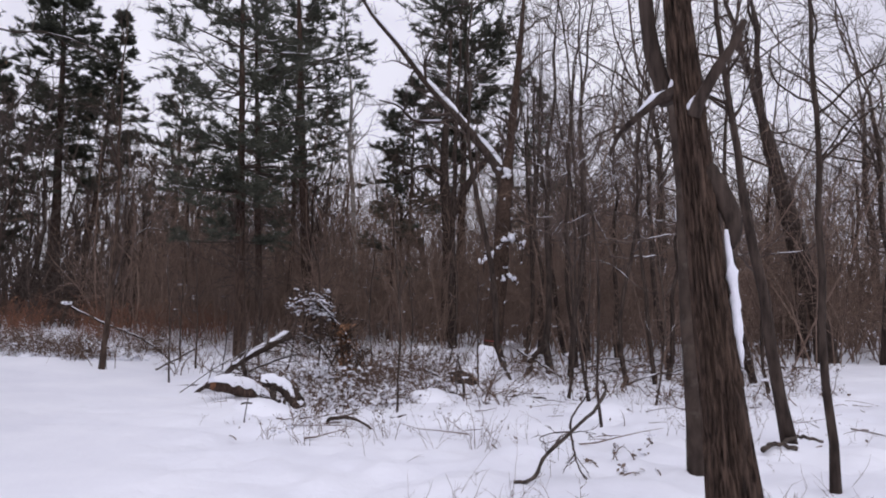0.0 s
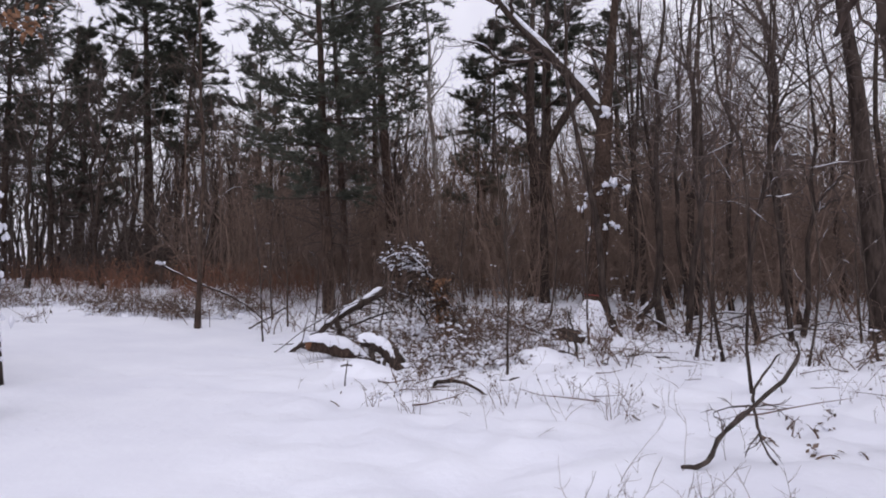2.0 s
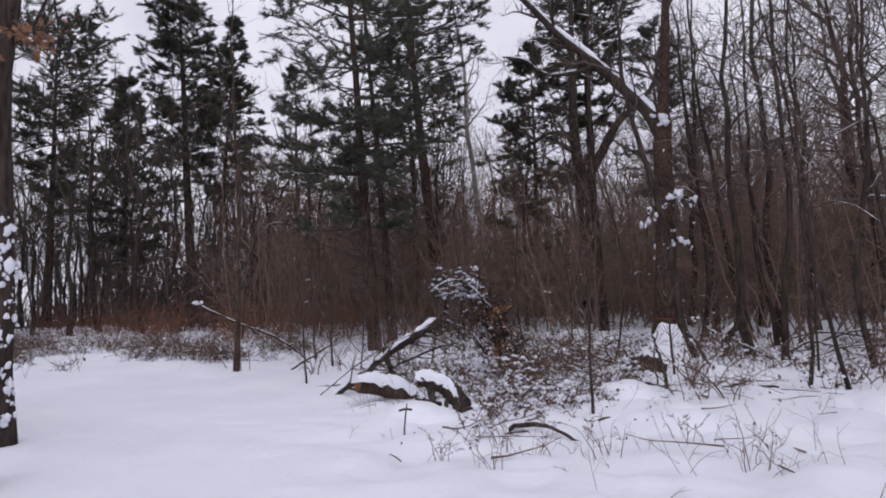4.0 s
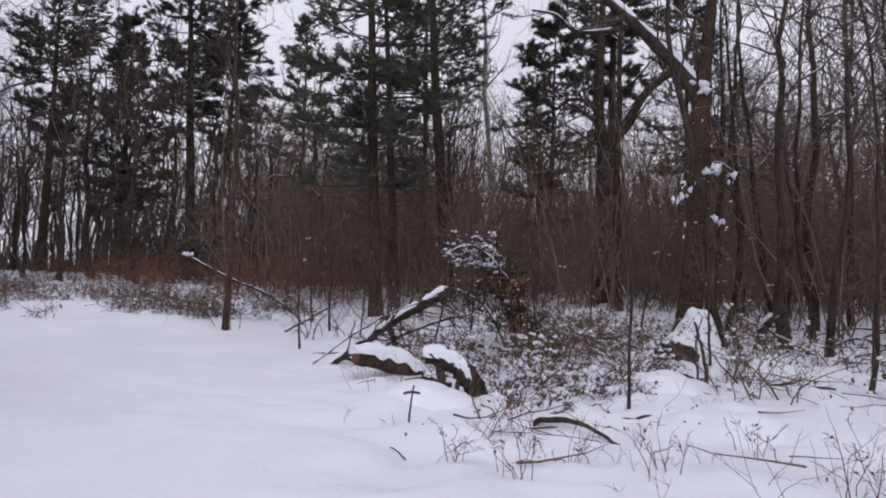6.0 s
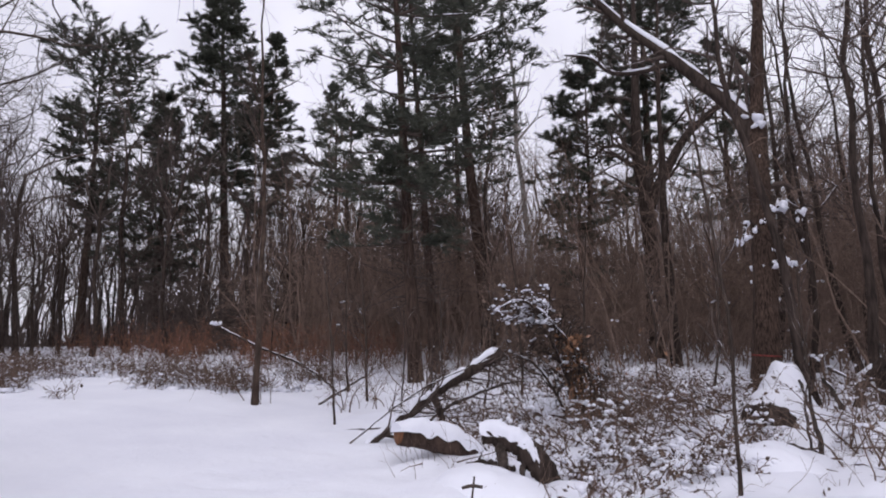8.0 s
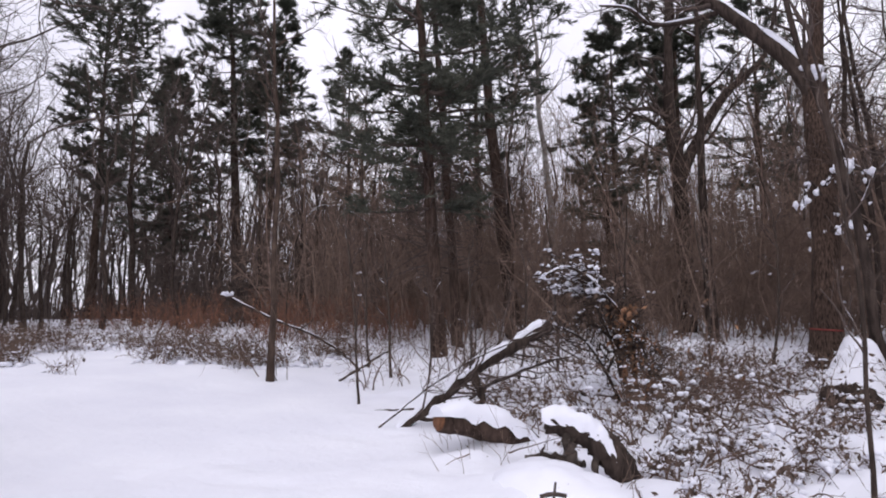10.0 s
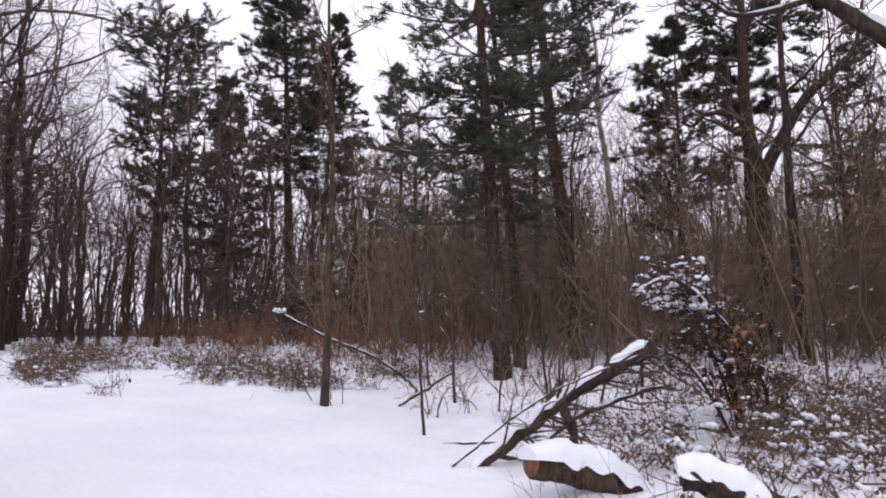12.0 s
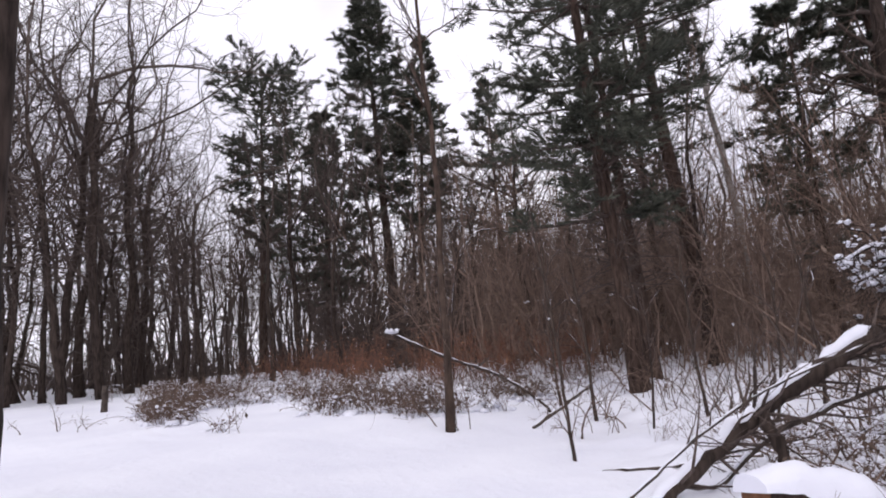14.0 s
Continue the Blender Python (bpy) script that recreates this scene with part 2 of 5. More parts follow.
# ---- the ground: one sheet of snow ----
def ground_sheet():
    def axis(lo, hi, s, far):
        fine = np.arange(lo, hi + 1e-6, s)
        outer = np.cumsum(np.geomspace(s * 1.5, far / 5, 26))
        return np.concatenate([lo - outer[::-1], fine, hi + outer])
    xs, ys = axis(-16, 9, 0.13, 2500), axis(-1, 27, 0.13, 2500)
    X, Y = np.meshgrid(xs, ys, indexing="ij")
    Z = rise(X, Y)
    near = (X > -40) & (X < 40) & (Y > -20) & (Y < 60)
    # the trodden, even way keeps to one side; the wood's floor is lumpy
    way = step(-1.2, 1.8, X - (-1.2 - 0.33 * Y)) 
    bump = np.zeros_like(Z)
    for i, j in zip(*np.nonzero(near)):
        x, y = X[i, j], Y[i, j]
        w = way[i, j]
        bump[i, j] = 0.05 * noise.noise((x * 0.45, y * 0.45, 0)) + (0.015 + 0.12 * w) * noise.noise((x * 1.5, y * 1.5, 3)) + (0.006 + 0.05 * w) * noise.noise((x * 4.2, y * 4.2, 7))
        tread = max(0.0, noise.noise((x * 0.3, y * 0.3, 11)) + 0.1) * (1 - w)
        bump[i, j] += 0.13 * tread * min(0.0, noise.noise((x * 3.1, y * 3.1, 13)) + 0.05)
    Z = Z + bump
    nx, ny = len(xs), len(ys)
    i = (np.arange(nx - 1)[:, None] * ny + np.arange(ny - 1)[None]).ravel()
    geo = Geo().add(np.stack([X, Y, Z], -1), np.stack([i, i + ny, i + ny + 1, i + 1], -1))
    ob = new("ground", geo.mesh("ground", SNOW))
    return tagged(ob, "snow-covered forest floor with a smooth trail", "ground", kind="structure")


ground_sheet()


# ---- trees ----
def branching(rng, twigs, P, R, limbs=14, t0=0.35, limb_len=3.0, angle=0.95, seconds=5, thirds=3, lift=0.10, wander=0.16, flat=0.0, fine=0.006, thick=0.55, apart=None):
    """Limbs, side branches and twigs on a trunk path; returns the limbs' paths."""
    S, D, r, t, _ = sprout(rng, P, R, limbs, t0, 0.98, angle, flat)
    L = limb_len * (1.15 - 0.75 * t) * rng.uniform(0.6, 1.3, len(t))
    P1, R1 = grow(rng, S, D, L, np.minimum(r * thick, 0.11), np.full(len(r), fine * 1.4), 8, wander, lift)
    if apart is None:
        tubes(twigs, P1, R1, 5)
    else:
        apart.extend(zip(P1, R1))
    S, D, r, t, _ = sprout(rng, P1, R1, seconds, 0.2, 0.97, 0.8)
    L = limb_len * 0.42 * (1.2 - 0.7 * t) * rng.uniform(0.5, 1.3, len(t))
    P2, R2 = grow(rng, S, D, L, np.maximum(r * 0.6, fine), np.full(len(r), fine * 0.7), 5, wander * 1.2, lift * 0.8)
    tubes(twigs, P2, R2, 4)
    if thirds:
        S, D, r, t, _ = sprout(rng, P2, R2, thirds, 0.15, 1.0, 0.75)
        L = limb_len * 0.2 * rng.uniform(0.4, 1.3, len(t))
        P3, R3 = grow(rng, S, D, L, np.maximum(r * 0.7, fine * 0.8), np.full(len(r), fine * 0.4), 3, wander * 1.3, lift * 0.7)
        tubes(twigs, P3, R3, 3)
    return P1, R1, P2, R2


def trunk_path(rng, height, lean=(0, 0), k=14, sway=0.02, curve=(0, 0)):
    z = np.linspace(0, 1, k)
    w = np.cumsum(rng.standard_normal((k, 2)) * sway, axis=0) * height / k
    w -= w[:1]
    P = np.zeros((k, 3))
    P[:, 0] = lean[0] * z * height + curve[0] * z * (1 - z) * height + w[:, 0]
    P[:, 1] = lean[1] * z * height + curve[1] * z * (1 - z) * height + w[:, 1]
    P[:, 2] = z * height - 0.12
    return P


def trunk_radii(P, r0, r1, flare=0.25):
    f = np.linspace(0, 1, len(P))
    return (r0 * (1 - f) + r1 * f) * (1 + flare * np.exp(-f * 28))


def bare_tree(seed, place, height, dia, label, lean=(0, 0), curve=(0, 0), mat=BARK_DARK, name="bare_tree", group="bare trees of the wood", snowy=0.3, sides=9, sway=0.045, **habit):
    rng = np.random.default_rng(seed)
    tree = thing(name, place, label, "tree", group)
    P = trunk_path(rng, height, lean, sway=sway, curve=curve)
    R = trunk_radii(P, dia / 2, 0.012)
    part("trunk", tubes(Geo(), P, R, sides, 0.03, rng), mat, tree)
    twigs = Geo()
    boughs = [] if group == "trees by the trail" else None
    P1, R1, P2, R2 = branching(rng, twigs, P[None], R[None], apart=boughs, **habit)
    for Pb, Rb in boughs or ():
        part("limb", tubes(Geo(), Pb, Rb, 7), mat, tree)
    part("crown", twigs, TWIG, tree)["kind"] = "stuff"
    if snowy:
        s = Geo()
        snow_along(s, rng, P1, R1, snowy, 0.9)
        part("snow", s, SNOW, tree, "patchy white snow on the boughs")["kind"] = "stuff"
    return tree


def pine(seed, place, height, dia, label, lean=(0, 0), base=0.4, reach=3.2, whorl=0.75, per=5, dense=1.0, top=0.25, curve=(0, 0), droop=0.0, dead=0.25, tuft=0.32, blade=0.015, shoots=9, flat_top=False, name="pine_tree", group="pines"):
    """A white pine: whorls of level limbs that carry flat plumes of needles, bare dead snags lower down."""
    rng = np.random.default_rng(seed)
    tree = thing(name, place, label, "tree", group)
    P = trunk_path(rng, height, lean, 18, 0.012, curve)
    R = trunk_radii(P, dia / 2, 0.02)
    part("trunk", tubes(Geo(), P, R, 10, 0.04, rng), BARK_PINE, tree)
    wood, plume = Geo(), Geo()
    zs = np.arange(base, 0.985, whorl / height)
    zs = zs + rng.uniform(-0.3, 0.3, len(zs)) * whorl / height
    f = np.repeat(zs, per)
    f = f[rng.random(len(f)) < 0.88]
    n = len(f)
    x = np.clip(f, 0, 0.999) * (len(P) - 1)
    k = x.astype(int)
    S = P[k] + (P[k + 1] - P[k]) * (x - k)[:, None]
    g = (f - base) / (1 - base)
    outline = np.clip(np.minimum(1.0, 0.3 + 1.0 * g), 0, 1) * np.clip(1.15 - np.clip(g - 0.75, 0, 1) ** 2 * 9, 0.25, 1) if flat_top else np.clip(np.minimum(1.0, 0.55 + 1.6 * g), 0, 1) * np.clip((1 - g) ** 0.75 + top * 0.35, 0, 1)
    span = reach * outline * rng.uniform(0.6, 1.25, n)
    a = rng.uniform(0, 2 * np.pi, n)
    D = np.stack([np.cos(a), np.sin(a), -0.05 + 0.75 * g ** 2 - droop + 0.14 * rng.standard_normal(n)], -1)
    r = np.clip(0.012 + 0.011 * span, 0.012, 0.06)
    P1, R1 = grow(rng, S, D, span, r, np.full(n, 0.006), 7, 0.10, 0.06)
    tubes(wood, P1, R1, 4)
    # side shoots lie flat and carry the needles
    S, D, r, t, i = sprout(rng, P1, R1, shoots, 0.2, 1.0, 0.9, 0.94)
    L = 0.46 * span[i] * (1.3 - t) * rng.uniform(0.5, 1.2, len(t)) + 0.12
    P2, R2 = grow(rng, S, D, L, np.full(len(t), 0.008), np.full(len(t), 0.004), 4, 0.12, 0.05)
    tubes(wood, P2, R2, 3)
    P2 = P2[rng.random(len(P2)) < np.clip(0.2 + span[i] / 2.2, 0.25, 1)]
    m = max(4, int(round(21 * dense)))
    for Pp, n_t, lo in ((P2, m, 0.15), (P1, m + 1, 0.4)):
        S, D, _, _, _ = sprout(rng, Pp, np.ones(Pp.shape[:2]), n_t, lo, 1.02, 0.65, 0.6)
        tufts(plume, rng, S, D, tuft, blade)
    if dead:
        nd = int(26 * dead * 4)
        S, D, r, t, _ = sprout(rng, P[None], R[None], nd, 0.12, base + 0.12, 1.45)
        Pd, Rd = grow(rng, S, D, rng.uniform(0.3, 2.0, nd), np.full(nd, 0.02), np.full(nd, 0.005), 5, 0.12, 0.0)
        tubes(wood, Pd, Rd, 4)
        S, D, r, t, _ = sprout(rng, Pd, Rd, 5, 0.2, 1.0, 0.8)
        Pe, Re = grow(rng, S, D, rng.uniform(0.15, 0.7, len(t)), np.full(len(t), 0.007), np.full(len(t), 0.003), 3, 0.2, 0.0)
        tubes(wood, Pe, Re, 3)
    part("limbwork", wood, TWIG, tree)["kind"] = "stuff"
    part("crown", plume, NEEDLES, tree, "dark green needles in flat layers", smooth=False)["kind"] = "stuff"
    s = Geo()
    pick = rng.random(len(P1)) < 0.2
    snow_along(s, rng, P1[pick], R1[pick], 0.35, 1.3, 4)
    part("snow", s, SNOW, tree, "thin white snow on the limbs")["kind"] = "stuff"
    return tree


def tufts(geo, rng, S, D, size, half, blades=5):
    """Sprays of needles: slim blades that fan out round each shoot's tip."""
    N = len(S)
    base = np.repeat(S, blades, 0)
    d = unit(np.repeat(D, blades, 0) + 0.75 * rng.standard_normal((N * blades, 3)) * np.array([1, 1, 0.22]) + np.array([0, 0, 0.10]))
    w = unit(np.cross(d, rng.standard_normal((N * blades, 3))))
    L = size * rng.uniform(0.4, 1.1, (N * blades, 1))
    v = np.stack([base - w * half * 1.3, base + w * half * 1.3, base + d * L], 1)
    i = np.arange(N * blades)[:, None] * 3
    return geo.add(v, None, i + np.array([[0, 1, 2]]))


def at(x, y):
    return (x, y, float(rise(x, y)))


# the pines
pine(11, at(-38.4, 43.4), 23.4, 0.7, "tall pine with a flat dark green crown", (0.015, 0.015), 0.38, 4.8, 0.7, 6, 1.0, flat_top=True, tuft=0.36, blade=0.018)
pine(12, at(-27.0, 44.2), 29.5, 0.8, "tallest pine with a pointed layered crown", (-0.03, -0.02), 0.4, 4.3, 0.72, 7, 1.0, 0.1, tuft=0.36, blade=0.018, dead=0.5)
pine(13, at(-30.0, 40.6), 17.6, 0.5, "shorter dark pine with needles down its trunk", (0.01, 0.01), 0.26, 4.2, 0.7, 7, 0.85, 0.12, tuft=0.34, blade=0.018)
pine(14, at(-25.9, 45.2), 24.0, 0.5, "slim pine beside a taller one", (0.06, 0.04), 0.4, 3.8, 0.8, 6, 0.85, 0.12, tuft=0.34, blade=0.018, dead=0.5)
pine(15, at(-7.45, 23.6), 19.0, 0.44, "leaning pine with reddish trunk and heavy crown", (-0.04, -0.012), 0.23, 3.7, 0.95, 6, 0.7, 0.75, dead=0.9, tuft=0.32, blade=0.013, shoots=10)
pine(16, at(-7.6, 26.6), 19.0, 0.36, "slim pine standing behind a thicker one", (-0.05, -0.01), 0.3, 2.8, 1.15, 4, 0.5, 0.4, tuft=0.32, blade=0.014, dead=0.5)
pine(17, at(-6.3, 31.0), 25.0, 0.62, "tall straight pine with a high crown", (-0.067, -0.007), 0.4, 4.2, 1.1, 5, 0.6, 0.5, tuft=0.34, blade=0.016)
pine(18, at(-2.2, 41.3), 17.5, 0.40, "small pine with layered open crown", (0.02, 0.0), 0.36, 4.4, 0.95, 6, 0.85, 0.12, tuft=0.34, blade=0.018)
pine(19, at(1.4, 43.2), 26.0, 0.8, "old pine with a dark twisted crown", (0.015, -0.002), 0.48, 5.2, 0.8, 7, 1.05, 0.5, dead=0.3, flat_top=True, tuft=0.36, blade=0.018)
pine(20, at(-50.0, 41.0), 20.0, 0.6, "pine with green crown among bare trees", (0.0, 0.0), 0.45, 3.6, 1.0, 5, 0.45, tuft=0.34, blade=0.018)
pine(21, at(-21.0, 49.0), 21.0, 0.5, "far pine with a ragged crown", (0.0, 0.02), 0.3, 4.0, 1.0, 5, 0.6, tuft=0.34, blade=0.018)
pine(22, at(6.5, 46.0), 20.0, 0.5, "far dark pine behind bare stems", (0.0, 0.0), 0.4, 4.2, 1.0, 5, 0.55, tuft=0.34, blade=0.018)
pine(23, at(-8.8, 37.0), 21.0, 0.4, "pine with a broad ragged crown behind others", (0.0, 0.0), 0.32, 4.2, 1.15, 5, 0.55, 0.4, tuft=0.36, blade=0.016)
pine(24, at(-2.6, 33.0), 9.0, 0.22, "small pine with drooping dark layers", (0.02, 0.0), 0.4, 1.9, 1.1, 4, 0.4, 0.3, tuft=0.30, blade=0.013)

# ---- woods behind ----
def spreading_tree(seed, height, dia):
    """A bare forest tree: a bole that parts into crooked rising leaders, with wavy side boughs and twigs."""
    rng = np.random.default_rng(seed)
    tree = thing("bare_tree", (0, 0, -60), "tall bare grey-brown forest tree with crooked boughs", "tree", "bare trees of the wood")
    P = trunk_path(rng, height * 0.62, (rng.normal(0, 0.04), rng.normal(0, 0.04)), 11, 0.09, (rng.normal(0, 0.1), rng.normal(0, 0.1)))
    R = trunk_radii(P, dia / 2, dia * 0.24)
    part("trunk", tubes(Geo(), P, R, 7, 0.03, rng), BARK_DARK, tree)
    g = Geo()
    n = 5
    S, D, r, t, _ = sprout(rng, P[None], R[None], n, 0.62, 1.0, 0.55)
    S[0], D[0] = P[-1], unit(P[-1] - P[-2])
    L = height * (1.02 - 0.62 * t) * rng.uniform(0.75, 1.05, n)
    PL, RL = grow(rng, S, D, L, r * 0.58, np.full(n, 0.02), 9, 0.24, 0.10)
    tubes(g, PL, RL, 5)
    S, D, r, t, _ = sprout(rng, P[None], R[None], 6, 0.3, 0.95, 1.25)
    PB, RB = grow(rng, S, D, height * rng.uniform(0.1, 0.25, 6), r * 0.4, np.full(6, 0.014), 9, 0.3, 0.03)
    tubes(g, PB, RB, 4)
    for Pm, Rm, k in ((PL, RL, 9), (PB, RB, 5)):
        S, D, r, t, _ = sprout(rng, Pm, Rm, k, 0.15, 0.97, 0.95)
        L = height * 0.17 * (1.2 - 0.7 * t) * rng.uniform(0.5, 1.3, len(t))
        P2, R2 = grow(rng, S, D, L, np.maximum(r * 0.55, 0.016), np.full(len(t), 0.010), 6, 0.36, 0.05)
        tubes(g, P2, R2, 3)
        S, D, r, t, _ = sprout(rng, P2, R2, 4, 0.2, 1.0, 0.85)
        P3, R3 = grow(rng, S, D, height * 0.055 * rng.uniform(0.5, 1.4, len(t)), np.full(len(t), 0.011), np.full(len(t), 0.007), 3, 0.35, 0.05)
        tubes(g, P3, R3, 3)
    part("crown", g, TWIG, tree)["kind"] = "stuff"
    return tree


def woods():
    kinds = [spreading_tree(200 + k, 16 + 0.9 * k, 0.26 + 0.025 * k) for k in range(10)]
    rng = np.random.default_rng(5)
    spots = []
    first = set()
    while len(spots) < 180:
        a, d = radians(rng.choice([rng.uniform(-50, 22), rng.uniform(12, 82)], p=[0.28, 0.72])), rng.uniform(24, 62)
        x, y = -2 - math.sin(a) * d, 4 + math.cos(a) * d
        if d < 34 and -16 < x < 12 and rng.random() < 0.4:
            continue
        if x < -9 and y < 33 and d < 32:
            continue
        if abs(math.degrees(math.atan2(-3.5 - x, y - 7)) - 2.5) < 3 and y < 42:
            continue  # open before the pale tree
        if a < radians(-14) and rng.random() < 0.25:
            continue
        if all((x - u) ** 2 + (y - v) ** 2 > 2.6 for u, v in spots):
            spots.append((x, y))
    # the dark edge of the wood beyond the trail
    spots += [(-27.2, 19.6), (-28.4, 20.6), (-26.8, 21.6), (-29.6, 19.8), (-29.4, 22.4), (-31.5, 22.6), (-27.6, 23.6), (-32.6, 20.6), (-30.6, 24.6), (-28.8, 25.6), (-33.6, 23.6), (-26.6, 26.6)]
    for n, (x, y) in enumerate(spots):
        # the wood is low and young where the pines stand
        az = math.degrees(math.atan2(-3 - x, y - 7))
        size = rng.uniform(0.42, 0.72) if -14 < az < 51 else rng.uniform(0.68, 1.05)
        m = Matrix.Translation(at(x, y)) @ Euler((rng.normal(0, 0.03), rng.normal(0, 0.03), rng.uniform(0, 6.28))).to_matrix().to_4x4() @ Matrix.Scale(size, 4)
        k = n % len(kinds)
        if k not in first:
            first.add(k)
            kinds[k].matrix_basis = m
        else:
            copy_thing(kinds[k], Matrix.Translation(m.translation) @ m.to_quaternion().to_matrix().to_4x4() @ Matrix.Scale(m.to_scale()[0] / kinds[k].scale[0], 4))


woods()


def far_woods():
    rng = np.random.default_rng(9)
    g = Geo()
    n = 780
    pick = rng.random(n)
    a = np.radians(np.where(pick < 0.36, rng.uniform(8, 56, n), np.where(pick < 0.7, rng.uniform(-38, 12, n), rng.uniform(-60, 95, n))))
    d = rng.uniform(58, 115, n)
    S = np.stack([-2 - np.sin(a) * d, 4 + np.cos(a) * d, 1.2 + 0 * a], -1)
    H = rng.uniform(12, 22, n)
    D = np.stack([rng.normal(0, 0.03, n), rng.normal(0, 0.03, n), np.ones(n)], -1)
    P, R = grow(rng, S, D, H, rng.uniform(0.1, 0.24, n), np.full(n, 0.03), 7, 0.16, 0.05)
    tubes(g, P, R, 4)
    S, D, r, t, _ = sprout(rng, P, R, 8, 0.25, 1, 0.9)
    P1, R1 = grow(rng, S, D, rng.uniform(2, 5, len(t)), np.full(len(t), 0.05), np.full(len(t), 0.02), 4, 0.3, 0.12)
    tubes(g, P1, R1, 3)
    S, D, r, t, _ = sprout(rng, P1, R1, 2, 0.2, 1, 0.9)
    P2, R2 = grow(rng, S, D, rng.uniform(0.8, 2, len(t)), np.full(len(t), 0.022), np.full(len(t), 0.012), 3, 0.15, 0.12)
    tubes(g, P2, R2, 3)
    # undergrowth along the far edge
    m = 5600
    a, d = np.radians(np.where(rng.random(m) < 0.5, rng.uniform(24, 66, m), rng.uniform(-60, 95, m))), rng.uniform(46, 95, m)
    S = np.stack([-2 - np.sin(a) * d, 4 + np.cos(a) * d, 1.1 + 0 * a], -1)
    D = np.stack([rng.normal(0, 0.2, m), rng.normal(0, 0.2, m), np.ones(m)], -1)
    P, R = grow(rng, S, D, rng.gamma(3.0, 0.8, m).clip(0.8, 5.0), np.full(m, 0.035), np.full(m, 0.016), 4, 0.2, 0.02)
    tubes(g, P, R, 3)
    ob = new("far_woods", g.mesh("far_woods", TWIG))
    tagged(ob, "distant bare grey-brown winter woods", "woods", kind="stuff")


far_woods()


def understorey():
    """Slim young growth between the trunks on the open side of the wood."""
    rng = np.random.default_rng(27)
    g = Geo()
    n = 720
    a, d = np.radians(np.where(rng.random(n) < 0.4, rng.uniform(50, 90, n), rng.uniform(16, 38, n))), rng.uniform(33, 62, n)
    x, y = -2 - np.sin(a) * d, 4 + np.cos(a) * d
    S = np.stack([x, y, rise(x, y) - 0.05], -1)
    H = rng.gamma(3.5, 1.3, n).clip(1.2, 10)
    D = np.stack([rng.normal(0, 0.12, n), rng.normal(0, 0.12, n), np.ones(n)], -1)
    P, R = grow(rng, S, D, H, 0.018 + 0.007 * H, np.full(n, 0.010), 6, 0.34, 0.02)
    tubes(g, P, R, 4)
    S, D, r, t, _ = sprout(rng, P, R, 9, 0.2, 1.0, 1.15)
    P1, R1 = grow(rng, S, D, rng.uniform(0.5, 2.8, len(t)), np.full(len(t), 0.018), np.full(len(t), 0.010), 3, 0.25, 0.04)
    tubes(g, P1, R1, 3)
    ob = new("understorey", g.mesh("understorey", TWIG))
    tagged(ob, "slim bare undergrowth between forest trunks", "undergrowth", kind="stuff")


understorey()


def thicket():
    """A dense brown understorey of bare stems and fine twigs."""
    rng = np.random.default_rng(21)
    g, snow = Geo(), Geo()
    n = 4600
    x, y = rng.uniform(-30, 24, n * 4), rng.uniform(19, 54, n * 4)
    left = -9.5 - 0.44 * (y - 18)
    front = 26.2 + 2.0 * np.exp(-((x + 5) / 4.5) ** 2) + 1.6 * np.sin(x * 0.55) + np.where(x > 3, -6.0, 0) + np.where(x < -6, 0.5, 0) + rng.exponential(4.5, n * 4) - 3
    keep = (x > left + rng.normal(0, 1.5, n * 4)) & (y > front)
    x, y = x[keep][:n], y[keep][:n]
    S = np.stack([x, y, rise(x, y) - 0.05], -1)
    k = len(S)
    D = np.stack([rng.normal(0, 0.22, k), rng.normal(0, 0.22, k), np.ones(k)], -1)
    H = rng.gamma(4.5, 1.4, k).clip(1.2, 11.0)
    P, R = grow(rng, S, D, H, 0.006 + 0.003 * H, np.full(k, 0.004), 6, 0.2, 0.0)
    tubes(g, P, R, 3)
    S, D, r, t, _ = sprout(rng, P, R, 8, 0.1, 1.0, 1.0)
    P1, R1 = grow(rng, S, D, rng.uniform(0.4, 2.0, len(t)), np.full(len(t), 0.008), np.full(len(t), 0.005), 3, 0.22, 0.03)
    tubes(g, P1, R1, 3)
    S, D, r, t, _ = sprout(rng, P1, R1, 2, 0.2, 1.0, 0.9)
    P2, R2 = grow(rng, S, D, rng.uniform(0.3, 1.1, len(t)), np.full(len(t), 0.008), np.full(len(t), 0.005), 2, 0.2, 0.03)
    tubes(g, P2, R2, 3)
    ob = new("thicket", g.mesh("thicket", THICKET))
    tagged(ob, "dense thicket of bare brown stems and twigs", "undergrowth", kind="stuff")
    pick = rng.random(len(P1)) < 0.04
    C = P1[pick][:, 1]
    C = C[(C[:, 2] < 3.4) & (C[:, 1] < 30)]
    clumps(snow, rng, C, rng.gamma(2.0, 0.018, len(C)).clip(0.015, 0.09))
    ob = new("thicket_snow", snow.mesh("thicket_snow", SNOW))
    tagged(ob, "small clods of snow caught in the thicket", "snow", kind="stuff")


thicket()


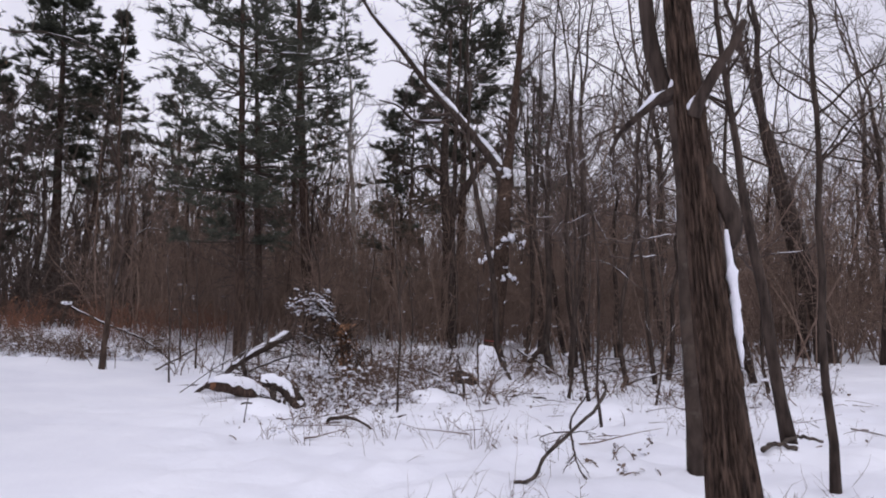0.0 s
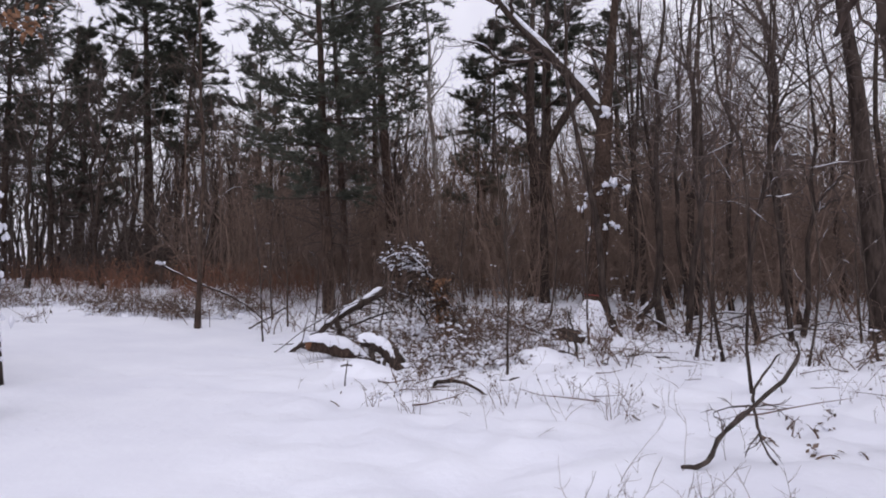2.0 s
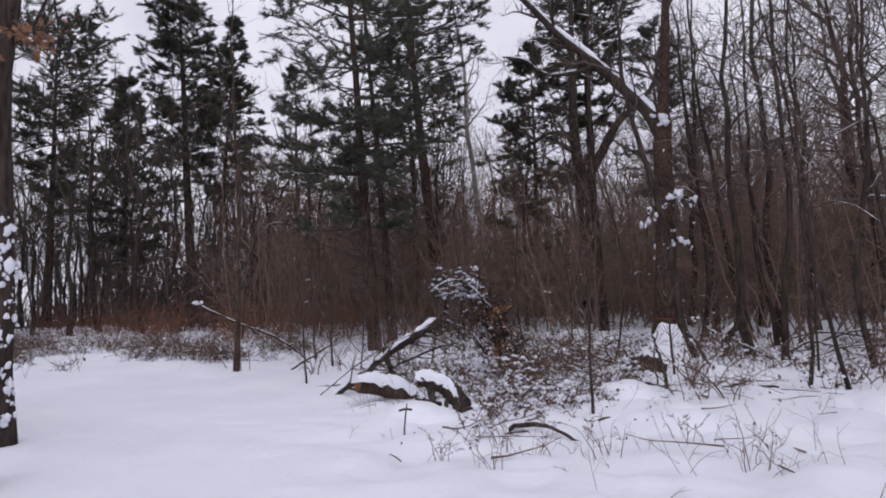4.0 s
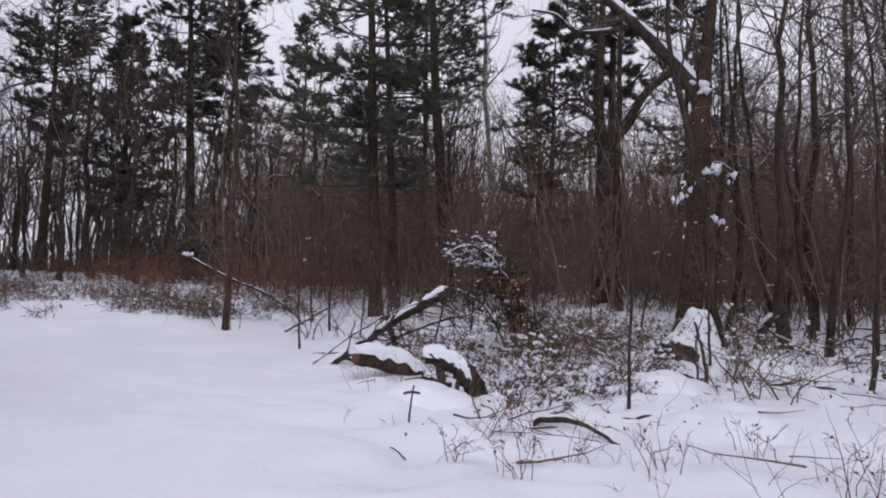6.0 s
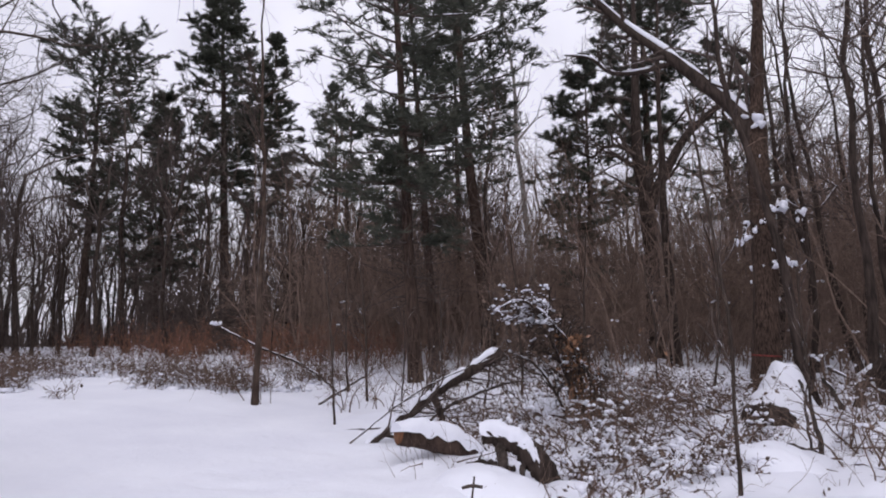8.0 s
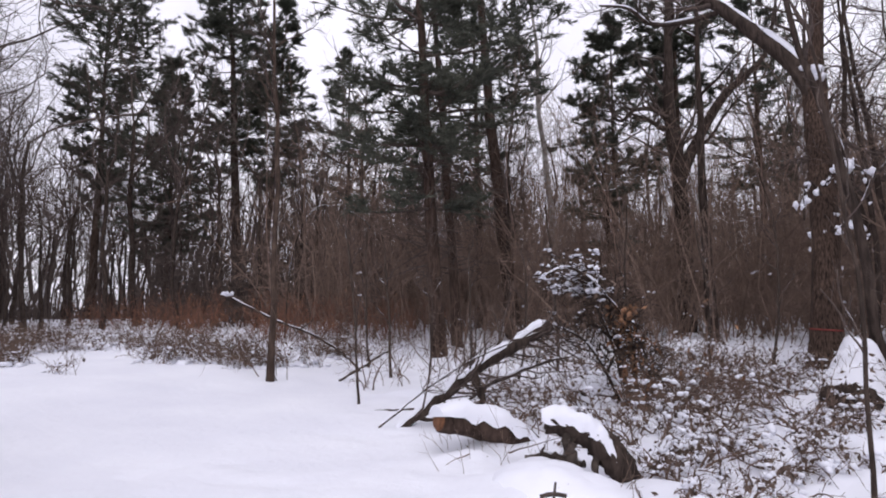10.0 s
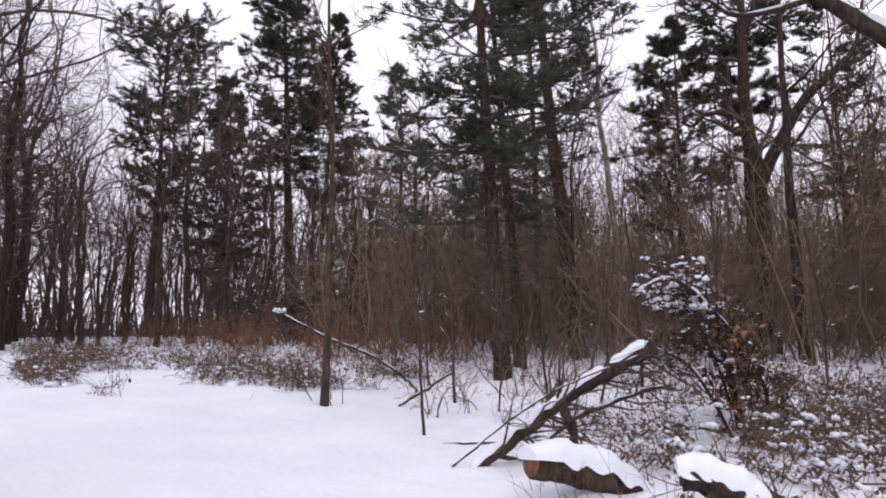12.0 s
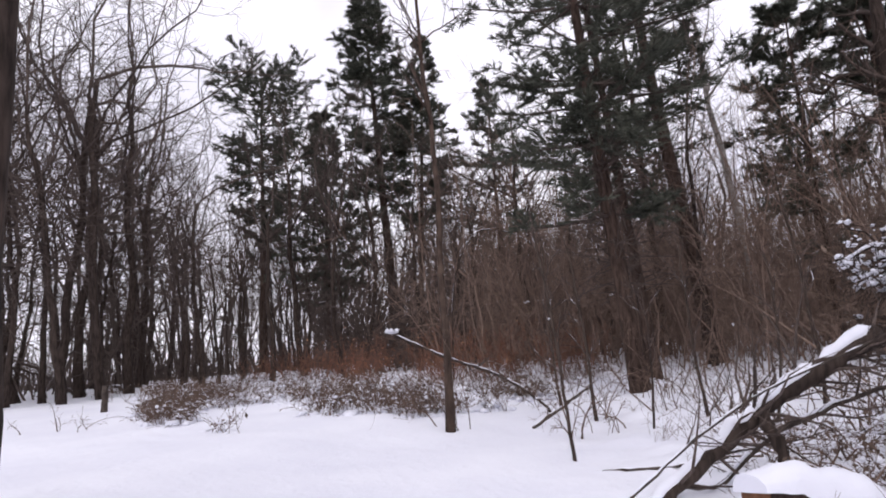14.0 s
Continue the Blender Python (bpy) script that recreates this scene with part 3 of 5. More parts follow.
def low_brush():
    """Knee-high weeds and reddish brush where the open snow meets the wood."""
    rng = np.random.default_rng(33)
    for name, mat, n, lo, hi, label, col in (("weeds", BRUSH, 1750, 0.15, 0.5, "dry knee-high weeds standing in the snow", 0.16), ("red_brush", BRUSH_RED, 800, 0.6, 1.9, "reddish-brown low brush at the wood's edge", 0.12)):
        g, lv = Geo(), Geo()
        x = rng.uniform(-30, -9, n * 3)
        front = np.interp(x, [-30, -20, -16, -13, -11.5, -9], [26.0, 20.2, 18.0, 17.1, 17.9, 21.5]) + (6.5 if hi > 1 else 0)
        y = front + (rng.gamma(1.8, 2.6, n * 3) - 0.6 if hi > 1 else rng.gamma(1.25, 2.6, n * 3) - 1.0)
        keep = noise_mask(x, y, 0.55) & (rng.random(n * 3) < np.interp(x, [-30, -19, -12], [0.25, 0.6, 1.0]))
        x, y = x[keep][:n], y[keep][:n]
        S = np.stack([x, y, rise(x, y) - 0.05], -1)
        k = len(S)
        D = np.stack([rng.normal(0, 0.35, k), rng.normal(0, 0.35, k), np.ones(k)], -1)
        P, R = grow(rng, S, D, rng.uniform(lo, hi, k), np.full(k, 0.008), np.full(k, 0.004), 4, 0.15, 0)
        tubes(g, P, R, 3)
        S, D, r, t, _ = sprout(rng, P, R, 5, 0.25, 1.0, 0.8)
        P1, R1 = grow(rng, S, D, rng.uniform(0.1, 0.5, len(t)), np.full(len(t), 0.005), np.full(len(t), 0.003), 3, 0.2, 0)
        tubes(g, P1, R1, 3)
        leaves(lv, rng, P1[rng.random(len(P1)) < (0.45 if hi < 1 else 0.3)][:, -1], 0.09)
        if hi < 1:
            C = P[rng.random(len(P)) < 0.55][:, 1] + np.array([0, 0, -0.06])
            sn = clumps(Geo(), rng, C, rng.uniform(0.07, 0.2, len(C)), 0.55)
            C = P1[rng.random(len(P1)) < 0.12][:, 1]
            C = C[C[:, 2] - rise(C[:, 0], C[:, 1]) < 0.4]
            clumps(sn, rng, C, rng.gamma(3.0, 0.011, len(C)).clip(0.015, 0.07), 0.7)
            ob = new("brush_snow", sn.mesh("brush_snow", SNOW))
            tagged(ob, "pillows of snow caught among the weeds", "snow", kind="stuff")
        ob = new(name, g.mesh(name, mat))
        tagged(ob, label, "undergrowth", kind="stuff")
        ob = new(name + "_leaves", lv.mesh("leaves", LEAF_RUST if hi > 1 else LEAF, False))
        tagged(ob, "withered leaves hanging in the low brush", "leaves", kind="stuff")


def noise_mask(x, y, s):
    return np.array([noise.noise((a * s, b * s, 5.0)) > 0.0 for a, b in zip(x, y)])


low_brush()


# ---- trees along the way ----
def big_ridged_tree():
    rng = np.random.default_rng(41)
    tree = thing("ridged_bark_tree", (2.29, 5.16, 0), "big leaning tree with deeply ridged grey-brown bark", "tree")
    P = smooth_path([(0.02, 0, -0.15), (-0.03, 0.01, 0.5), (-0.15, 0.07, 2.05), (-0.21, 0.10, 3.15), (-0.31, 0.14, 4.5), (-0.44, 0.19, 6.5), (-0.5, 0.25, 10.0)], 260)
    z = P[:, 2]
    R = np.interp(z, [-0.2, 0.3, 1.0, 2.05, 3.15, 4.5, 10], [0.27, 0.225, 0.185, 0.155, 0.135, 0.12, 0.05])
    sides = 128
    a = np.arange(sides) * 2 * np.pi / sides
    V = np.empty((len(P), sides, 3))
    for i in range(len(P)):
        for j in range(sides):
            c, s = math.cos(a[j]), math.sin(a[j])
            w = 0.25 * noise.noise((c * 1.2, s * 1.2, z[i] * 2.4))
            n = noise.noise((c * 5.6 + w, s * 5.6 + w, z[i] * 1.7)) + 0.4 * noise.noise((c * 11.0, s * 11.0, z[i] * 4.0))
            ridge = 1 - min(1.0, abs(n) * 3.2)
            V[i, j] = P[i] + (R[i] * (1 + 0.05 * noise.noise((c, s, z[i] * 0.8))) - 0.045 * ridge) * np.array([c, s, 0])
    i = (np.arange(len(P) - 1)[:, None] * sides)
    s, s2 = np.arange(sides)[None], (np.arange(sides)[None] + 1) % sides
    part("trunk", Geo().add(V, np.stack([i + s, i + s2, i + sides + s2, i + sides + s], -1).reshape(-1, 4)), BARK_RIDGED, tree)
    # the burl where a bough was lost
    P2 = smooth_path([(-0.15, 0.07, 3.1), (-0.04, 0.03, 2.9), (0.05, 0.0, 2.62), (0.03, 0.0, 2.4)], 16)
    part("broken_bough", tubes(Geo(), P2, np.interp(np.linspace(0, 1, 16), [0, 0.4, 0.85, 1], [0.09, 0.085, 0.06, 0.02]), 14, 0.05, rng), BARK_DARK, tree)
    for pts, r, tip, shoots in (([(-0.26, 0.02, 3.55), (-0.2, -0.06, 3.72), (-0.08, -0.12, 3.95), (0.02, -0.14, 4.1), (0.13, -0.16, 4.34)], 0.06, 0.55, 0), ([(-0.3, 0.12, 3.85), (-0.46, 0.2, 3.78), (-0.62, 0.4, 3.66), (-0.74, 0.55, 3.55), (-0.82, 0.62, 3.35)], 0.05, 0.3, 3)):
        Pl = smooth_path(pts, 14)
        Rl = np.linspace(r, r * tip, 14)
        limb = part("limb", tubes(Geo(), Pl, Rl, 10, 0.05, rng), BARK_DARK, tree)
        if shoots:
            t = Geo()
            branching(rng, t, Pl[None], Rl[None], shoots, 0.55, 0.8, 0.8, 4, 3, 0.0, 0.2, fine=0.004)
            part("twigwork", t, TWIG, limb)["kind"] = "stuff"
        else:
            P3 = smooth_path([(0.03, -0.14, 4.12), (0.1, -0.15, 4.13), (0.16, -0.15, 4.18)], 6)
            part("stub", tubes(Geo(), P3, np.linspace(0.03, 0.018, 6), 8, 0.06, rng), BARK_DARK, limb)
        Ps, Rs = (Pl[:5], Rl[:5] * np.array([0.9, 1.25, 1.1, 0.9, 0.5])) if not shoots else (Pl[:8], Rl[:8] * np.array([1.6, 1.9, 1.6, 1.5, 1.2, 1.0, 0.8, 0.5]))
        part("snow", snow_along(Geo(), rng, Ps, Rs, 1.0, 0.95, 10), SNOW, limb, "lump of snow in the crotch of a limb")
    t = Geo()
    branching(rng, t, P[None, 215:], R[None, 215:] * 0.45, 8, 0.0, 2.4, 0.8, 5, 3, 0.06, 0.2)
    part("crown", t, TWIG, tree)["kind"] = "stuff"
    # a dark second leader rising beside the bole
    P3 = smooth_path([(-0.38, 0.25, 3.75), (-0.47, 0.28, 4.1), (-0.54, 0.3, 4.6), (-0.6, 0.35, 6.0)], 14)
    part("leader", tubes(Geo(), P3, np.linspace(0.085, 0.06, 14), 12, 0.04, rng), BARK_DARK, tree)
    # snow plastered down one flank
    Ps = smooth_path([(0.06, -0.04, 1.42), (0.035, -0.035, 1.75), (0.01, -0.03, 2.15), (-0.03, -0.03, 2.56)], 22)
    Rs = 0.036 * np.sin(np.linspace(0.12, 3.0, 22)) ** 0.6 * (1 + 0.25 * rng.standard_normal(22)).clip(0.5, 1.4)
    part("snow", tubes(Geo(), Ps, Rs, 9, 0.16, rng), SNOW, tree, "strip of snow plastered on the trunk's flank")
    return tree


big_ridged_tree()
bare_tree(31, (2.92, 7.45, 0), 9.5, 0.21, "smooth-barked leaning tree beside a bigger trunk", (-0.06, 0.025), mat=BARK_SMOOTH, group="trees by the trail", limbs=6, t0=0.6, limb_len=2.2, angle=1.0, lift=0.05, seconds=5, thirds=4, snowy=0.25, wander=0.25)
bare_tree(32, (5.2, 9.55, 0), 10.0, 0.20, "slender dark tree leaning to one side", (-0.09, 0.04), (-0.05, 0), mat=BARK_DARK, group="trees by the trail", limbs=8, t0=0.5, limb_len=2.2)
bare_tree(43, at(7.6, 16.5), 14.0, 0.55, "thick dark trunk rising behind slimmer trees", (-0.09, 0.02), (0.09, 0), mat=BARK_DARK, group="trees by the trail", limbs=7, t0=0.6, limb_len=2.8, wander=0.25)
bare_tree(33, (4.16, 6.88, 0), 8.0, 0.10, "thin upright sapling with bare branches", (0.0, 0.0), mat=BARK_DARK, group="trees by the trail", limbs=7, t0=0.35, limb_len=1.2, angle=0.9, wander=0.25)
bare_tree(34, at(13.6, 22.0), 17.0, 0.64, "heavy dark tree leaning far over", (-0.19, 0.12), (0.05, 0), mat=BARK_DARK, group="trees by the trail", limbs=8, t0=0.55, limb_len=3.2, wander=0.25)
bare_tree(35, (-7.16, 8.06, 0), 15.0, 0.40, "thick dark trunk with straight bare bole", (-0.03, -0.03), mat=BARK_DARK, group="trees by the trail", limbs=12, t0=0.42, limb_len=3.8, sides=16, thick=0.3)
l5 = bare_tree(36, at(-8.65, 9.95), 14.0, 0.33, "dark tree with snow patches on its bark", (-0.03, 0.0), (0.0, 0), mat=BARK_DARK, group="trees by the trail", limbs=10, t0=0.4, limb_len=4.0, angle=1.0, sides=14, thick=0.3)
bare_tree(42, at(-9.75, 10.6), 16.0, 0.42, "dark tree leaning over the trail with long boughs", (0.02, 0.05), (0.0, 0.0), mat=BARK_DARK, group="trees by the trail", limbs=20, t0=0.36, limb_len=3.8, angle=1.2, lift=0.05, sides=14, wander=0.2, thick=0.22, thirds=4)
bare_tree(37, at(-11.0, 11.2), 15.0, 0.40, "dark rough-barked tree at the trail's far side", (0.0, 0.0), mat=BARK_DARK, group="trees by the trail", limbs=14, t0=0.3, limb_len=4.2, sides=12)
bare_tree(38, at(-9.35, 17.55), 10.5, 0.15, "slim brown sapling standing at the snow's edge", (0.0, 0.0), mat=BARK_BROWN, name="sapling", group="trees by the trail", limbs=10, t0=0.5, limb_len=1.6, angle=0.6, snowy=0)
bare_tree(39, at(-4.8, 38.0), 24.0, 0.42, "pale grey slim tree with upswept branches", (-0.075, 0.0), (0.02, 0), mat=BARK_PALE, group="trees by the trail", limbs=11, t0=0.45, limb_len=3.4, angle=0.6, snowy=0)
bare_tree(40, at(0.6, 28.3), 17.0, 0.38, "tall straight dark trunk among brush", (0.02, 0.0), mat=BARK_DARK, group="trees by the trail", limbs=10, t0=0.35, limb_len=3.4)


def trunk_snow(tree, seed, dia, lo, hi, n, side):
    """Clods of blown snow stuck to the bark on one side."""
    rng = np.random.default_rng(seed)
    z = rng.uniform(lo, hi, n)
    a = side + rng.normal(0, 0.5, n)
    r = dia / 2 * (1 - z / 30)
    C = np.stack([np.cos(a) * r - 0.03 * z, np.sin(a) * r, z], -1)
    part("bark_snow", clumps(Geo(), rng, C, rng.gamma(2.0, 0.022, n).clip(0.015, 0.08), 1.6), SNOW, tree, "clods of snow stuck to the bark")["kind"] = "stuff"


trunk_snow(l5, 3, 0.36, 0.1, 3.2, 60, -0.5)


PAINT_RED = plain("red_paint", (0.12, 0.032, 0.028), (0.2, 0.05, 0.042), 8.0, 0.9, 1.1)


def snow_limb_oak():
    rng = np.random.default_rng(51)
    tree = thing("oak_tree", at(1.65, 21.2), "oak with a long bent limb carrying snow", "tree")
    o = np.array(at(1.65, 21.2))
    P = smooth_path(np.array([(1.63, 21.2, 0.05), (1.72, 21.25, 0.6), (1.98, 21.6, 2.9), (2.18, 22.1, 5.0), (2.38, 22.7, 7.0), (2.65, 22.9, 9.5), (3.0, 23.0, 13.2), (3.2, 23.0, 17)]) - o, 40)
    R = np.interp(P[:, 2], [0, 0.5, 3, 6.8, 7.4, 16], [0.40, 0.31, 0.28, 0.27, 0.18, 0.04])
    part("trunk", tubes(Geo(), P, R, 16, 0.06, rng), BARK_RIDGED, tree)
    t, s = Geo(), Geo()
    for pts, r0, r1 in (([(2.34, 22.6, 6.6), (2.05, 22.85, 7.5), (1.4, 23.2, 8.5), (0.4, 23.8, 9.9), (-0.7, 24.6, 11.4), (-1.9, 25.4, 13.3), (-3.3, 26.2, 15.3), (-4.0, 26.6, 17.0)], 0.235, 0.06), ([(0.6, 23.7, 9.6), (-0.3, 24.0, 9.55), (-1.2, 24.2, 9.7), (-1.8, 24.3, 10.3), (-2.6, 24.5, 10.6)], 0.085, 0.03), ([(-0.7, 24.6, 11.4), (-0.75, 24.3, 12.2), (-0.3, 24.2, 13.2)], 0.07, 0.02)):
        Pl = smooth_path(np.array(pts) - o, 26)
        Rl = np.linspace(r0, r1, 26)
        limb = part("limb", tubes(Geo(), Pl, Rl, 10, 0.03, rng), BARK_DARK, tree)
        branching(rng, t, Pl[None], Rl[None], 8, 0.3, 2.0, 0.9, 5, 3, 0.06, 0.2)
        part("snow", snow_along(Geo(), rng, Pl, Rl, 0.95, 0.85, 9), SNOW, limb, "thick snow lying along the limb")
    branching(rng, t, P[None], R[None], 12, 0.42, 3.2, 0.9, 5, 3, 0.06, 0.2)
    part("crown", t, TWIG, tree)["kind"] = "stuff"
    n = 30
    z = 1.6 + 5.0 * rng.beta(2.0, 2.0, n)
    k = np.interp(z, P[:, 2], np.arange(len(P)))
    a = rng.uniform(2.9, 6.3, n)
    rr = np.interp(z, P[:, 2], R)
    C = P[k.astype(int)] + np.stack([np.cos(a) * rr, np.sin(a) * rr, 0 * a], -1)
    clumps(s, rng, C, rng.gamma(1.5, 0.018, n).clip(0.008, 0.06), 1.7)
    clumps(s, rng, np.array([(2.25, 22.4, 7.2), (2.4, 22.4, 7.05), (2.15, 22.5, 7.35)]) - o, [0.2, 0.18, 0.16], 0.9)
    # dead stubs that hold snow at head height
    for pts in ([(1.85, 21.2, 4.0), (1.6, 21.05, 4.3), (1.45, 21.0, 3.9), (1.42, 20.98, 3.45)], [(2.15, 21.3, 4.5), (2.5, 21.2, 4.55), (2.75, 21.15, 4.35), (2.72, 21.1, 3.75)], [(1.95, 21.25, 4.2), (2.15, 21.1, 4.5), (2.5, 21.05, 4.7)], [(2.0, 21.2, 3.2), (2.3, 21.0, 3.3), (2.55, 20.9, 3.0)]):
        Pk = smooth_path(np.array(pts) - o, 12)
        Rk = np.linspace(0.035, 0.018, 12)
        stub = part("stub", tubes(Geo(), Pk, Rk, 7, 0.06, rng), BARK_DARK, tree)
        k = rng.integers(1, 12, 9)
        part("snow", clumps(Geo(), rng, Pk[k] + np.array([0, -0.03, 0.01]), rng.gamma(3.0, 0.022, 9).clip(0.02, 0.12), 1.4), SNOW, stub, "snow clinging to a dead stub")["kind"] = "stuff"
    part("bark_snow", s, SNOW, tree, "clods of snow stuck to the bark")["kind"] = "stuff"
    k = int(np.argmin(np.abs(P[:, 2] - 1.0)))
    band = np.stack([P[k], P[k] + np.array([0.003, 0, 0.04])])
    part("paint_mark", tubes(Geo(), band, np.array([R[k] * 1.06, R[k] * 1.06]), 20), PAINT_RED, tree, "thin red painted blaze round the trunk")
    return tree


snow_limb_oak()


def bent_limb_tree():
    rng = np.random.default_rng(52)
    o = np.array(at(0.35, 33.0))
    tree = thing("bent_limb_tree", o, "dark tree with a crooked limb bending upward", "tree")
    P = smooth_path([(0, 0, -0.1), (0.1, 0, 3), (0.0, 0, 7), (-0.2, 0, 9), (-0.1, 0, 12), (0.1, 0, 17)], 30)
    R = np.interp(P[:, 2], [0, 1, 8, 17], [0.42, 0.34, 0.27, 0.06])
    part("trunk", tubes(Geo(), P, R, 12, 0.05, rng), BARK_DARK, tree)
    t = Geo()
    for pts, r0 in (([(0.05, 0, 6.2), (0.6, -0.1, 7.4), (1.8, -0.2, 9.4), (2.7, -0.2, 10.2), (3.6, -0.2, 11.2), (4.0, -0.2, 13)], 0.27), ([(-0.2, 0, 9.0), (-0.9, 0, 9.3), (-1.6, 0, 9.3), (-2.1, 0, 8.9), (-2.5, 0, 9.1)], 0.11)):
        Pl = smooth_path(pts, 18)
        Rl = np.linspace(r0, 0.05, 18)
        part("limb", tubes(Geo(), Pl, Rl, 9, 0.04, rng), BARK_DARK, tree)
        branching(rng, t, Pl[None], Rl[None], 8, 0.3, 2.2, 0.9, 5, 3, 0.05, 0.2)
    branching(rng, t, P[None], R[None], 12, 0.4, 3.2, 0.9, 5, 3, 0.06, 0.2)
    part("crown", t, TWIG, tree)["kind"] = "stuff"


bent_limb_tree()


def slender_stand():
    """The stand of slim trunks beyond the big tree."""
    rng = np.random.default_rng(61)
    spots = [(3.1, 13.3, 0.07), (2.72, 10.95, 0.05), (4.75, 16.1, 0.13), (5.5, 16.2, 0.12), (7.3, 20.0, 0.2), (4.1, 29.5, 0.25), (1.95, 18.65, 0.2), (4.0, 25.0, 0.24), (5.0, 24.7, 0.22), (5.35, 22.9, 0.26), (2.8, 14.1, 0.07), (3.55, 17.4, 0.16), (6.4, 17.8, 0.14), (8.2, 16.5, 0.18), (9.6, 19.5, 0.22), (6.8, 24.0, 0.2), (3.35, 19.1, 0.22), (6.0, 27.0, 0.2), (7.6, 14.6, 0.08), (4.4, 20.4, 0.15), (3.0, 22.6, 0.16), (14.5, 20.5, 0.22)]
    for n, (x, y, d) in enumerate(spots):
        bare_tree(300 + n, at(x, y), 6.5 + 32 * d + rng.uniform(-1, 1.5), d, "slim bare trunk in a stand of young trees", (rng.normal(-0.02, 0.05), rng.normal(0, 0.04)), (rng.normal(0, 0.16), rng.normal(0, 0.1)), mat=BARK_DARK, name="young_tree", group="stand of young trees", limbs=12, t0=0.3, limb_len=1.5 + 8 * d, angle=1.0, lift=0.06, seconds=5, thirds=3, snowy=0.2, sides=8, wander=0.3, sway=0.09)


slender_stand()


# ---- fallen wood ----
def fallen_log(name, place, pts, radii, label, cut=0, cut_label="sawn orange-brown end", snow=0.16, spread=1.05, seed=1, mat=BARK_DARK, rough=0.035, reach=1.0):
    """A log with a cut end and a deep cap of snow."""
    rng = np.random.default_rng(seed)
    o = np.array(place, float)
    log = thing(name, place, label, "log", "fallen wood")
    P = smooth_path(np.array(pts) - o, 26)
    R = np.interp(np.linspace(0, 1, 26), np.linspace(0, 1, len(radii)), radii)
    body = part("body", tubes(Geo(), P, R, 22, rough, rng), mat, log)
    d = unit(P[0] - P[1])
    f = np.stack([P[0] + d * 0.004, P[0] + d * 0.018])
    part("cut_end", tubes(Geo(), f, np.array([R[0] * 0.9, R[0] * 0.86]), 22), WOOD_CUT if cut else WOOD_OLD, body, cut_label)
    if snow:
        k = 30
        u = np.linspace(0, reach, k)
        Q = np.stack([np.interp(u, np.linspace(0, 1, 26), P[:, c]) for c in range(3)], -1)
        Rr = np.interp(u, np.linspace(0, 1, 26), R)
        a = np.linspace(0, np.pi, 11)
        T = unit(np.gradient(Q, axis=0))
        Q[:4] -= T[:4] * np.array([0.05, 0.035, 0.02, 0.008])[:, None]
        side = unit(np.cross(T, np.array([0, 0, 1.0])))
        V = np.empty((k, 11, 3))
        end = np.sin(np.linspace(0.25, np.pi - 0.1, k)) ** 0.35
        for i in range(k):
            for j in range(11):
                n = 1 + 0.2 * noise.noise((i * 0.35, j * 0.4, seed * 3.1)) + 0.34 * noise.noise((i * 0.13, 2.0, seed * 7.7))
                V[i, j] = Q[i] + side[i] * math.cos(a[j]) * Rr[i] * spread * (0.9 + 0.1 * end[i]) * (1 + 0.16 * noise.noise((i * 0.45, j * 0.2, seed * 1.7))) + np.array([0, 0, Rr[i] * (0.12 + 0.5 * math.cos(a[j]) ** 4 * noise.noise((i * 0.3, (j > 5) * 4.0, seed * 2.3))) + math.sin(a[j]) ** 0.75 * (Rr[i] * 0.62 + snow) * n * end[i]])
        i = np.arange(k - 1)[:, None] * 11 + np.arange(10)[None]
        q = np.stack([i, i + 1, i + 12, i + 11], -1).reshape(-1, 4)
        g = Geo().add(V, q)
        for row in (0, k - 1):
            g.add(V[row], None, [(0, j, j + 1) for j in range(1, 10)])
        part("snow_cap", g, SNOW, log, "deep smooth cap of snow")
    return log


fallen_log("fallen_log", (-4.2, 13.3, 0.08), [(-4.64, 12.90, 0.42), (-4.4, 13.12, 0.36), (-4.12, 13.36, 0.25), (-3.86, 13.58, 0.1), (-3.7, 13.72, -0.06)], [0.145, 0.16, 0.165, 0.15], "snow-capped log with a fresh sawn end", 1, snow=0.13, spread=1.16, seed=2, mat=BARK_PINE)
fallen_log("fallen_log", (-3.0, 12.05, 0.08), [(-3.40, 12.05, 0.56), (-3.12, 12.08, 0.49), (-2.92, 12.1, 0.36), (-2.76, 12.1, 0.17), (-2.69, 12.08, -0.02)], [0.085, 0.10, 0.125, 0.13, 0.10], "mossy log with a broken end under snow", 0, "dark weathered end", snow=0.12, seed=3, mat=BARK_DARK, rough=0.13, reach=0.68)
fallen_log("fallen_log", (-2.6, 17.6, 0.0), [(-3.5, 17.4, 0.16), (-2.8, 17.3, 0.18), (-2.1, 17.4, 0.22)], [0.16, 0.17, 0.16], "fallen log lying behind shrubs under snow", 0, "weathered end", snow=0.16, seed=4)
fallen_log("fallen_log", (0.55, 16.4, 0.0), [(0.2, 16.5, 0.32), (0.4, 16.36, 0.26), (0.62, 16.34, 0.25), (0.88, 16.5, 0.18)], [0.12, 0.2, 0.2, 0.1], "dark broken log poking from a snow mound", 0, "dark hollow end", snow=0, seed=5, rough=0.16)


